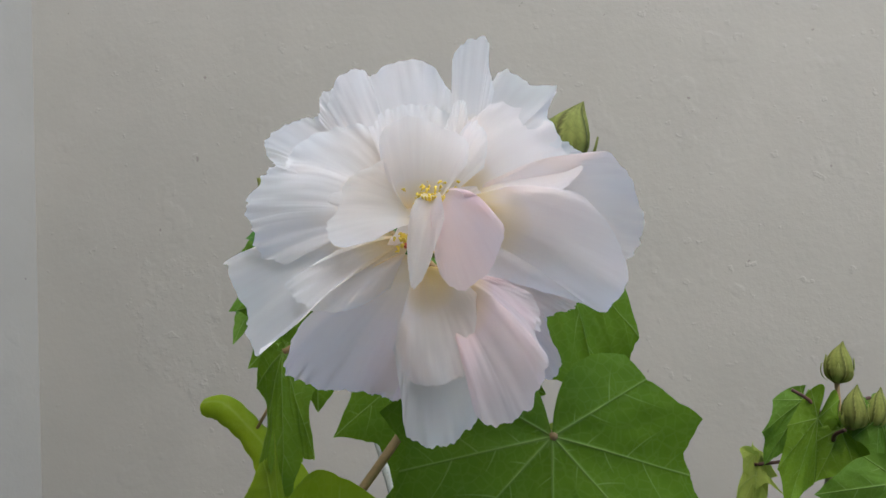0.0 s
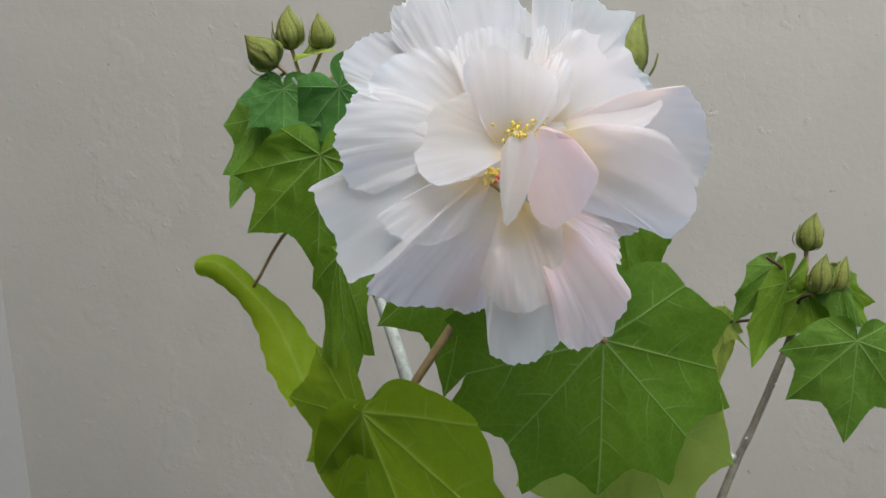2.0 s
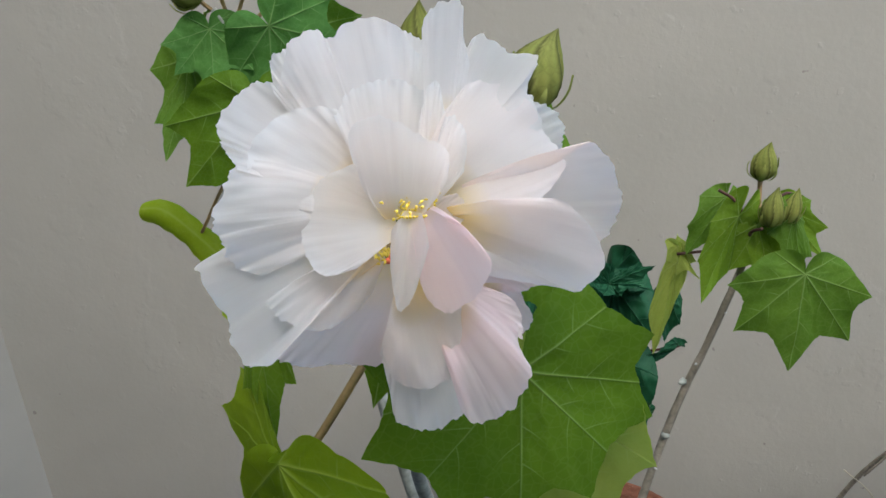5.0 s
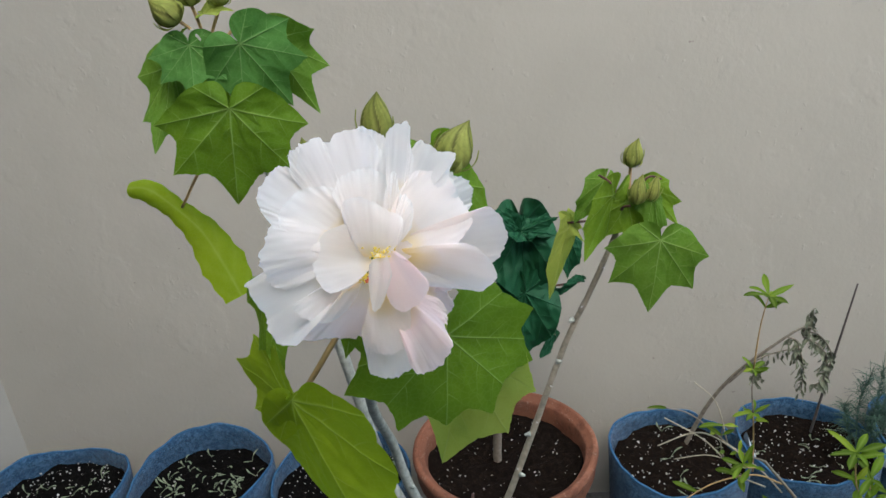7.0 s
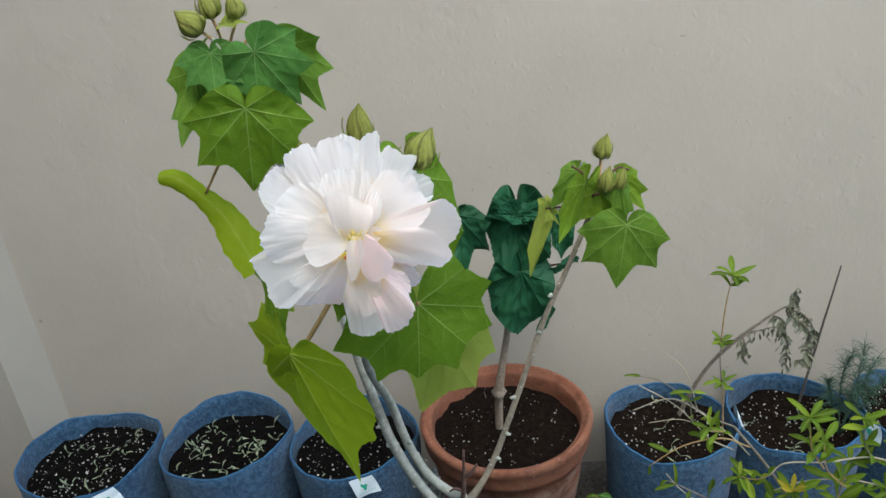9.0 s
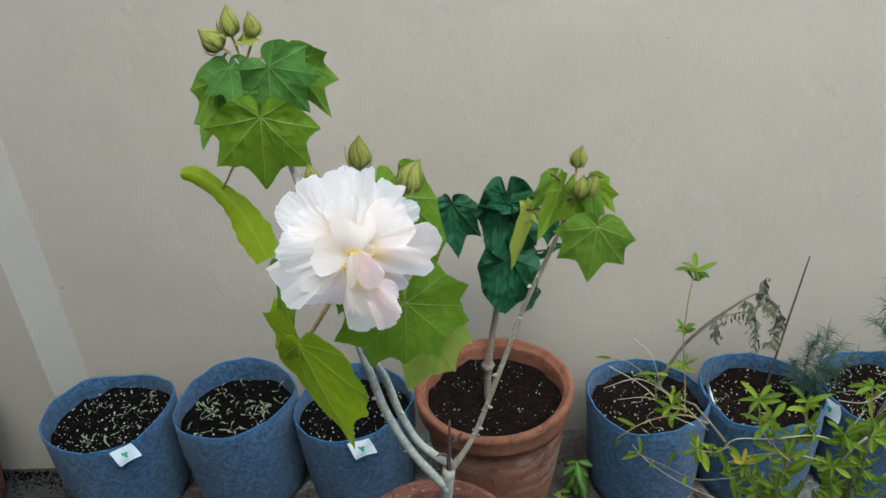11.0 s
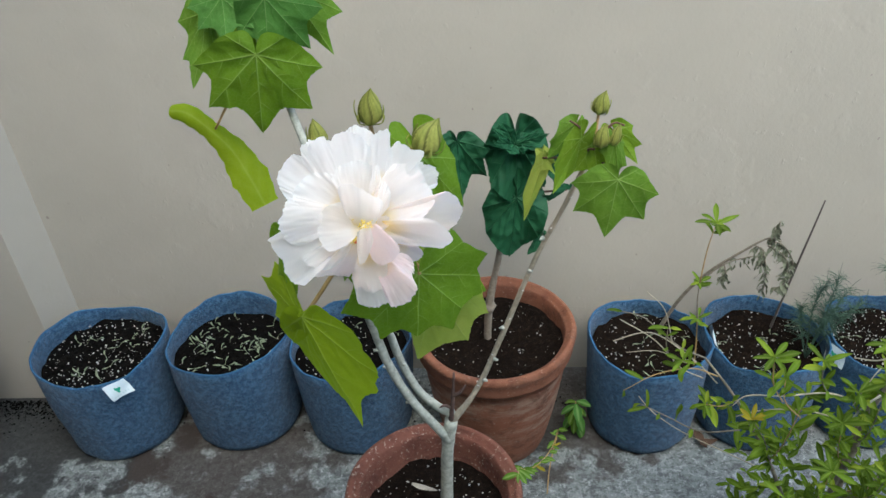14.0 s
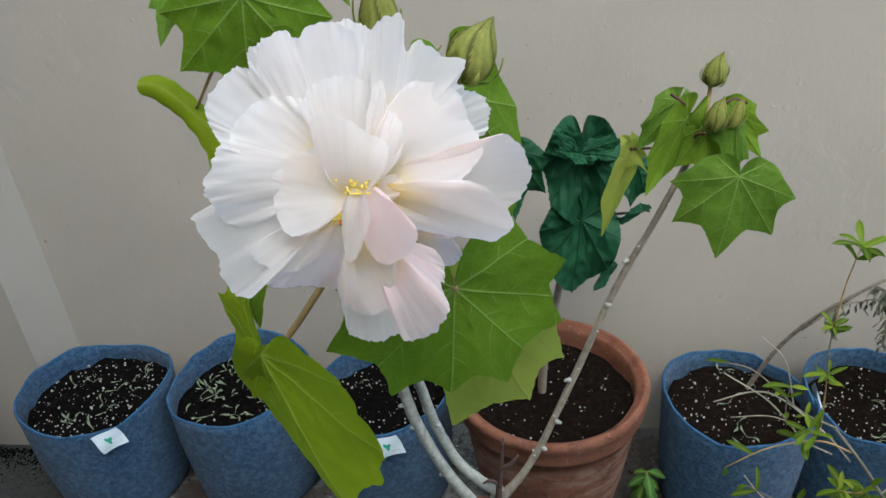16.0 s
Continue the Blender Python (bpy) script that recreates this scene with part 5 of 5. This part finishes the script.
def leafy_twig(parent, pts, r, rng, step, start, meshes, mat_, spread=0.9, size=1.0, crown=4):
    add_tube("twig", parent, pts, [r, r * 0.45], mat_, "", 6, 0.15, 5)
    line = spline(pts, 8)
    seg = [np.linalg.norm(b - a) for a, b in zip(line, line[1:])]
    total, done, nxt = sum(seg), 0.0, sum(seg) * start
    spin = rng.random() * 6
    for a, b, s in zip(line, line[1:], seg):
        done += s
        while nxt < done:
            d = (b - a) / s
            spin += 1.57 + rng.uniform(-0.3, 0.3)
            u = np.cross(d, vec(0.3, 0.5, 0.8))
            u /= np.linalg.norm(u)
            w = np.cross(d, u)
            for k in (0, math.pi):
                if rng.random() < 0.12:
                    continue
                o = math.cos(spin + k) * u + math.sin(spin + k) * w
                way = d * rng.uniform(0.35, 0.9) + o * spread + vec(0, 0, 0.15)
                set_leaf(parent, rng.choice(meshes), a, way * rng.uniform(0.8, 1), o * 0.2 + vec(rng.uniform(-0.4, 0.4), -0.4, 1), size * rng.uniform(0.5, 1.05))
            nxt += step * rng.uniform(0.7, 1.3)
    for k in range(crown):
        a = 6.28 * k / max(crown, 1) + rng.random()
        d = (line[-1] - line[-3])
        d /= np.linalg.norm(d)
        u = np.cross(d, vec(0.3, 0.5, 0.8))
        u /= np.linalg.norm(u)
        w = np.cross(d, u)
        o = math.cos(a) * u + math.sin(a) * w
        set_leaf(parent, rng.choice(meshes), line[-1], d * 0.3 + o * 0.95, o * -0.3 + vec(0, -0.3, 1), min(1.0, size * 1.35) * rng.uniform(0.55, 0.95))


rng = random.Random(21)
bush = thing("leafy_shrub", (0.66, 0.62, 0.0), "small leafy shrub with narrow bright green leaves and thin stems", "shrub")
add_tube("stem", bush, [(0.66, 0.62, 0.0), (0.665, 0.62, 0.21), (0.66, 0.62, 0.34), (0.672, 0.63, 0.42), (0.70, 0.64, 0.52), (0.72, 0.65, 0.60)], [0.007, 0.006, 0.005, 0.0035, 0.0025, 0.0015], DRY, "thin dark stem", 8)
add_tube("stem", bush, [(0.655, 0.618, 0.05), (0.60, 0.61, 0.20), (0.55, 0.615, 0.32), (0.49, 0.63, 0.43), (0.44, 0.64, 0.50)], [0.005, 0.004, 0.003, 0.002, 0.0016], DRY, "thin dark stem", 8)
BRANCHES = [
    ([(0.427, 0.64, 0.487), (0.424, 0.64, 0.53), (0.420, 0.64, 0.57)], 0.0012, 0.09, 0.9, 6),
    ([(0.420, 0.64, 0.57), (0.416, 0.64, 0.60), (0.415, 0.64, 0.628)], 0.0011, 0.09, 0.9, 6),
    ([(0.415, 0.64, 0.628), (0.417, 0.64, 0.68), (0.422, 0.64, 0.716)], 0.0010, 0.09, 0.9, 9),
    ([(0.44, 0.64, 0.50), (0.40, 0.63, 0.53), (0.35, 0.63, 0.58), (0.318, 0.62, 0.60)], 0.0012, 0.06, 0.3, 1),
    ([(0.46, 0.635, 0.47), (0.42, 0.62, 0.50), (0.37, 0.61, 0.50), (0.33, 0.61, 0.47)], 0.0012, 0.08, 0.5, 1),
    ([(0.50, 0.62, 0.38), (0.44, 0.60, 0.40), (0.39, 0.60, 0.43), (0.352, 0.60, 0.455)], 0.0012, 0.04, 0.5, 1),
    ([(0.49, 0.63, 0.43), (0.46, 0.60, 0.45), (0.43, 0.58, 0.475)], 0.0012, 0.016, 0.2, 5),
    ([(0.55, 0.615, 0.32), (0.52, 0.58, 0.40), (0.49, 0.565, 0.46)], 0.0014, 0.014, 0.2, 6),
    ([(0.55, 0.615, 0.32), (0.545, 0.58, 0.40), (0.550, 0.57, 0.50)], 0.0014, 0.016, 0.2, 6),
    ([(0.60, 0.61, 0.20), (0.57, 0.56, 0.27), (0.545, 0.535, 0.34)], 0.0014, 0.012, 0.2, 6),
    ([(0.60, 0.61, 0.20), (0.60, 0.56, 0.30), (0.595, 0.54, 0.39)], 0.0014, 0.012, 0.2, 6),
    ([(0.60, 0.61, 0.20), (0.54, 0.54, 0.24), (0.505, 0.51, 0.29)], 0.0014, 0.012, 0.2, 6),
    ([(0.66, 0.62, 0.30), (0.62, 0.58, 0.38), (0.60, 0.56, 0.46)], 0.0014, 0.014, 0.2, 6),
    ([(0.66, 0.62, 0.34), (0.65, 0.58, 0.42), (0.645, 0.57, 0.50)], 0.0014, 0.014, 0.2, 6),
    ([(0.67, 0.63, 0.42), (0.69, 0.60, 0.48), (0.70, 0.59, 0.56)], 0.0014, 0.016, 0.2, 6),
    ([(0.665, 0.62, 0.24), (0.67, 0.56, 0.31), (0.67, 0.54, 0.38)], 0.0014, 0.012, 0.2, 6),
    ([(0.665, 0.62, 0.24), (0.72, 0.58, 0.32), (0.74, 0.56, 0.40)], 0.0014, 0.014, 0.2, 6),
    ([(0.665, 0.62, 0.18), (0.64, 0.54, 0.24), (0.63, 0.51, 0.31)], 0.0014, 0.012, 0.2, 6),
    ([(0.63, 0.615, 0.12), (0.58, 0.53, 0.19), (0.56, 0.50, 0.26)], 0.0014, 0.012, 0.2, 6),
    ([(0.70, 0.64, 0.52), (0.73, 0.62, 0.56), (0.76, 0.61, 0.60)], 0.0012, 0.016, 0.2, 5),
    ([(0.517, 0.56, 0.50), (0.500, 0.56, 0.53), (0.492, 0.56, 0.575)], 0.0012, 0.020, 0.2, 6),
    ([(0.577, 0.57, 0.50), (0.560, 0.565, 0.53), (0.552, 0.56, 0.57)], 0.0012, 0.022, 0.2, 6),
    ([(0.545, 0.56, 0.47), (0.520, 0.56, 0.50), (0.512, 0.56, 0.54)], 0.0012, 0.022, 0.2, 5),
    ([(0.651, 0.60, 0.418), (0.625, 0.58, 0.46), (0.612, 0.57, 0.505)], 0.0014, 0.020, 0.2, 6),
    ([(0.672, 0.61, 0.47), (0.650, 0.59, 0.52), (0.640, 0.585, 0.570)], 0.0014, 0.020, 0.2, 6),
    ([(0.721, 0.60, 0.335), (0.715, 0.57, 0.40), (0.708, 0.56, 0.45)], 0.0014, 0.018, 0.2, 6),
    ([(0.703, 0.62, 0.536), (0.690, 0.61, 0.58), (0.684, 0.605, 0.63)], 0.0014, 0.022, 0.2, 6),
    ([(0.385, 0.622, 0.525), (0.378, 0.615, 0.55), (0.376, 0.61, 0.58)], 0.0009, 0.03, 0.3, 2),
    ([(0.426, 0.625, 0.505), (0.408, 0.61, 0.52), (0.398, 0.60, 0.535)], 0.0009, 0.016, 0.2, 5),
    ([(0.70, 0.64, 0.46), (0.755, 0.62, 0.48), (0.80, 0.61, 0.52)], 0.0012, 0.016, 0.2, 5),
]
for k, (pts, r, step, start, crown) in enumerate(BRANCHES):
    leafy_twig(bush, pts, r, rng, step * (1.0 if pts[0][0] < 0.45 else 0.72), start, BUSH_LEAVES, DRY if k % 2 else TWIG, size=0.66 if pts[0][0] < 0.45 else 0.98, crown=crown)
for pts, r in [([(0.317, 0.62, 0.587), (0.359, 0.62, 0.556), (0.385, 0.622, 0.525), (0.407, 0.625, 0.495), (0.44, 0.632, 0.47)], 0.0013), ([(0.311, 0.62, 0.55), (0.347, 0.62, 0.564), (0.375, 0.62, 0.555), (0.426, 0.625, 0.505), (0.46, 0.632, 0.46)], 0.0014),
               ([(0.346, 0.62, 0.631), (0.371, 0.62, 0.602), (0.387, 0.62, 0.547)], 0.0010), ([(0.456, 0.56, 0.493), (0.472, 0.56, 0.511), (0.517, 0.56, 0.51), (0.577, 0.57, 0.504), (0.645, 0.60, 0.45)], 0.0016), ([(0.61, 0.60, 0.536), (0.646, 0.60, 0.532), (0.682, 0.605, 0.556), (0.70, 0.62, 0.53)], 0.0016),
               ([(0.617, 0.58, 0.471), (0.629, 0.58, 0.522), (0.638, 0.585, 0.532)], 0.0013), ([(0.354, 0.62, 0.448), (0.377, 0.62, 0.416), (0.422, 0.62, 0.376), (0.485, 0.62, 0.335), (0.54, 0.62, 0.30)], 0.0013), ([(0.33, 0.62, 0.53), (0.37, 0.62, 0.532), (0.41, 0.62, 0.51)], 0.0008)]:
    add_tube("twig", bush, pts, [r * 0.5, r * 0.75], PALE_TWIG, "pale bare twig", 6, 0.25, 5)
for pts, r in [([(0.642, 0.60, 0.14), (0.643, 0.60, 0.288), (0.654, 0.60, 0.361), (0.651, 0.60, 0.418), (0.672, 0.61, 0.47), (0.697, 0.62, 0.50), (0.703, 0.62, 0.536), (0.698, 0.62, 0.60)], 0.0048), ([(0.642, 0.60, 0.236), (0.684, 0.60, 0.274), (0.721, 0.60, 0.335), (0.76, 0.60, 0.39)], 0.003)]:
    add_tube("stem", bush, pts, [r, r * 0.75, r * 0.5], DRY, "thin dark stem", 8, 0.2)
add_tube("twig", bush, [(0.62, 0.575, 0.445), (0.56, 0.58, 0.462), (0.51, 0.585, 0.458), (0.475, 0.59, 0.44)], [0.0011, 0.0009], PALE_TWIG, "pale bare twig", 6)
add_tube("twig", bush, [(0.64, 0.57, 0.50), (0.625, 0.57, 0.48), (0.610, 0.57, 0.445)], [0.0015, 0.0012], BARK, "pale bare twig", 6)
for k in range(5):
    a = 6.28 * k / 5
    set_leaf(bush, RED_LEAVES[0], (0.487, 0.565, 0.462), (0.8 * math.cos(a), 0.5 * math.sin(a), 0.6), (0, -0.4, 1), 0.75)

def joined_foliage(parent, n, box, rng, mesh_list, label):
    """The inner leaves of the shrub, too many to pick apart, in one mesh."""
    g, vein = Geo(), []
    for _ in range(n):
        c = Vector([rng.uniform(a, b) for a, b in box])
        for k in range(rng.choice((4, 5, 6))):
            me = rng.choice(mesh_list)
            a = rng.uniform(0, 6.28)
            way = Vector((math.cos(a), math.sin(a) * 0.8 - 0.2, rng.uniform(0.1, 1.1))).normalized()
            up = Vector((rng.uniform(-0.4, 0.4), -0.5, 1))
            x = way.cross(up).normalized()
            m = Matrix((x, way, x.cross(way))).transposed() * rng.uniform(0.45, 0.95)
            g.add([c + m @ v.co for v in me.vertices], [tuple(p.vertices) for p in me.polygons])
            vein += [1.0 if i % 5 == 2 else 0.0 for i in range(len(me.vertices))]
    tagged(solid("foliage", g.points(), g.f, LEAF_BUSH, parent, values={"vein": vein}), label, kind="stuff")


joined_foliage(bush, 130, ((0.50, 0.82), (0.52, 0.70), (0.13, 0.38)), random.Random(77), BUSH_LEAVES, "dense inner leaves of the shrub")
joined_foliage(bush, 16, ((0.60, 0.80), (0.55, 0.66), (0.38, 0.55)), random.Random(78), BUSH_LEAVES, "leaves at the top of the shrub")

# dried bent plant in the fourth bag
dried = thing("dried_plant", (0.470, 0.985, 0.19), "dried bent stem with wilted grey hanging leaves", "dead plant")
add_tube("stem", dried, [(0.480, 1.045, 0.175), (0.510, 1.03, 0.275), (0.545, 1.01, 0.355), (0.594, 0.985, 0.425), (0.631, 0.98, 0.456), (0.655, 0.978, 0.45)], [0.0042, 0.0036, 0.003, 0.0024, 0.0018, 0.0012], DRY, "", 8, 0.25)
rng = random.Random(8)
DRY_TWIGS = [[(0.530, 0.99, 0.355), (0.568, 0.985, 0.398), (0.608, 0.985, 0.413), (0.634, 0.985, 0.412)], [(0.634, 0.98, 0.440), (0.656, 0.98, 0.427), (0.675, 0.98, 0.401), (0.677, 0.98, 0.358), (0.663, 0.98, 0.346)],
             [(0.632, 0.98, 0.418), (0.642, 0.98, 0.379), (0.644, 0.98, 0.333)], [(0.634, 0.98, 0.450), (0.643, 0.98, 0.465), (0.645, 0.98, 0.490)], [(0.634, 0.98, 0.448), (0.660, 0.982, 0.440), (0.684, 0.98, 0.401), (0.676, 0.98, 0.352)],
             [(0.61, 0.983, 0.44), (0.628, 0.98, 0.43), (0.630, 0.98, 0.395)], [(0.57, 0.998, 0.395), (0.575, 0.99, 0.375), (0.572, 0.99, 0.36)]]
for n, pts in enumerate(DRY_TWIGS):
    add_tube("twig", dried, pts, [0.0016, 0.0007], DRY, "", 6, 0.3, 5)
    for q0 in spline(pts, 7)[4 if n == 0 else 2:]:
        for k in range(2 if n else 1):
            d = vec(rng.uniform(-0.014, 0.012), rng.uniform(-0.01, 0.01), -rng.uniform(0.010, 0.026))
            line = spline([q0, q0 + d * 0.5 + vec(rng.uniform(-0.005, 0.005), rng.uniform(-0.005, 0.005), 0.002), q0 + d], 3)
            v = []
            for i, q in enumerate(line):
                s = i / (len(line) - 1)
                w = 0.0024 * math.sin(math.pi * (0.08 + 0.88 * s)) + 0.0003
                u = vec(math.cos(3 * s + k + n), math.sin(3 * s + k + n), 0)
                v += [q - u * w, q + vec(0, 0.0012, 0), q + u * w]
            solid("wilted_leaf", v, grid_faces(len(line), 3), LEAF_WILT, dried)

# stick
stick = thing("garden_stick", (0.70, 1.045, 0.19), "thin dark straight stick pushed into the soil", "stick")
add_tube("stick_shaft", stick, [(0.700, 1.045, 0.165), (0.718, 1.038, 0.34), (0.735, 1.031, 0.498)], [0.0026, 0.0022, 0.0014], STICK, "", 8, 0.15)


def feathery(at, tips, seed, label):
    """A plant with fine thread-like leaves."""
    rng = random.Random(seed)
    plant = thing("feathery_plant", at, label, "plant")
    g = Geo()
    for tip in tips:
        tip = vec(*tip)
        a = vec(*at)
        mid = (a + tip) / 2 + vec(rng.uniform(-0.02, 0.02), rng.uniform(-0.02, 0.02), 0.03)
        add_tube("stem", plant, [a, mid, tip], [0.0013, 0.0006], LEAF_FERN, "", 5, 0.1, 6)
        line = spline([a, mid, tip], 14)
        for i, p in enumerate(line[8:]):
            for _ in range(7):
                d = vec(rng.gauss(0, 1), rng.gauss(0, 0.7), rng.gauss(0.2, 0.8))
                d *= rng.uniform(0.012, 0.032) / np.linalg.norm(d)
                v, f = tube([p, p + d * 0.6 + vec(0, 0, 0.003), p + d], [0.0006, 0.0002], 3, 2)
                g.add(v, f)
    tagged(solid("foliage", g.points(), g.f, LEAF_FERN, plant), "fine blue green thread leaves", kind="stuff")


feathery((0.745, 0.965, 0.19), [(0.755, 0.985, 0.355), (0.80, 0.99, 0.335), (0.835, 0.99, 0.305), (0.72, 0.985, 0.30), (0.78, 0.96, 0.29), (0.77, 0.98, 0.37)], 3, "bluish green feathery plant with thread-like leaves")
feathery((0.935, 1.0, 0.19), [(0.87, 0.99, 0.47), (0.89, 0.99, 0.42), (0.86, 0.98, 0.43), (0.90, 0.99, 0.50), (0.85, 0.98, 0.39)], 4, "tall feathery plant with thin drooping leaves")

# weeds on the floor
rng = random.Random(31)
WEED = [small_leaf_mesh("weed_leaf", 0.036, 0.017, LEAF_DEEP, 7, 0.6), small_leaf_mesh("weed_leaf", 0.026, 0.012, LEAF_MID, 8, 0.7)]
weed = thing("weed", (0.325, 0.965, 0.0), "green weed with pointed drooping leaves beside the pot", "weed")
add_tube("stem", weed, [(0.325, 0.965, 0.0), (0.322, 0.955, 0.05), (0.318, 0.945, 0.095)], [0.002, 0.0014], TWIG, "", 6)
for k in range(20):
    a = k * 2.4
    set_leaf(weed, WEED[k % 2], (0.319, 0.946, 0.095 - 0.003 * k), (math.cos(a), math.sin(a) * 0.7 - 0.2, 0.1 - 0.05 * k), (0, -0.3, 1), rng.uniform(0.8, 1.2))
vine = thing("creeping_weed", (0.255, 0.80, 0.0), "thin creeping weed with small yellowing leaves", "weed")
line = [(0.285, 0.93, 0.03), (0.27, 0.88, 0.04), (0.24, 0.80, 0.09), (0.212, 0.72, 0.17), (0.195, 0.65, 0.26), (0.190, 0.60, 0.31)]
add_tube("stem", vine, [(0.255, 0.80, 0.0), (0.262, 0.84, 0.03)] + line, [0.0014, 0.001], TWIG, "", 5)
for p in spline(line, 3):
    for k in range(2):
        set_leaf(vine, WEED[1] if rng.random() < 0.88 else RED_LEAVES[0], p, (rng.uniform(-1, 1), rng.uniform(-1, 0.2), rng.uniform(-0.2, 0.6)), (0, -0.5, 1), rng.uniform(0.45, 0.85))

# dirt along the foot of the wall and dry leaves
rng = random.Random(41)
g = Geo()
for _ in range(2600):
    x = rng.uniform(-1.0, 1.2)
    if rng.random() < 0.45:
        x = rng.uniform(-1.0, -0.72)
    y = 1.10 - abs(rng.gauss(0, 0.05)) if x > -0.74 else 1.045 - abs(rng.gauss(0, 0.035))
    s = 0.0008 + 0.003 * rng.random() ** 2
    t = Euler((rng.random() * 3, rng.random() * 3, rng.random() * 6)).to_matrix()
    c = vec(x, y, s * 0.3)
    g.add([c + s * np.array(t @ Vector(p)) for p in ((1, 0, 0), (-1, 0.2, 0), (0, 1, 0), (0, -1, 0), (0, 0, 0.6), (0, 0, -0.6))], [(0, 2, 4), (2, 1, 4), (1, 3, 4), (3, 0, 4), (2, 0, 5), (1, 2, 5), (3, 1, 5), (0, 3, 5)])
tagged(solid("soil_litter", g.points(), g.f, SOIL, smooth=False), "dark crumbs of soil along the foot of the wall", "soil", kind="stuff")
dead = small_leaf_mesh("dead_leaf", 0.042, 0.018, make_plain("brown_dead_leaf", (0.055, 0.032, 0.02), 0.85, 0.3, 60), 9, -0.2)
for x, y, a in ((0.575, 0.905, 0.4), (0.60, 0.925, 2.0)):
    d = tagged(new("dead_leaf", dead), "curled brown dead leaf on the concrete", "leaf", "dead leaves on the floor")
    d.matrix_basis = pose(x, y, 0.006, 0, 0, math.degrees(a))
# pale dry leaf on the soil of the near pot
curl = small_leaf_mesh("dry_leaf", 0.052, 0.011, make_plain("bleached_dry_leaf", (0.30, 0.27, 0.22), 0.85, 0.3, 60), 10, -0.3)
for x, y, z, a, n in ((0.030, 0.615, 0.268, -120, 0.9), (0.040, 0.560, 0.266, 30, 0.5), (0.150, 0.575, 0.267, 75, 0.6)):
    d = tagged(new("dry_leaf", curl), "bleached curled dry leaf on the pot's soil", "leaf", "dry leaves on the pot's soil")
    d.matrix_basis = pose(x, y, z, 0, 0, a) @ Matrix.Diagonal((n, n, n, 1))
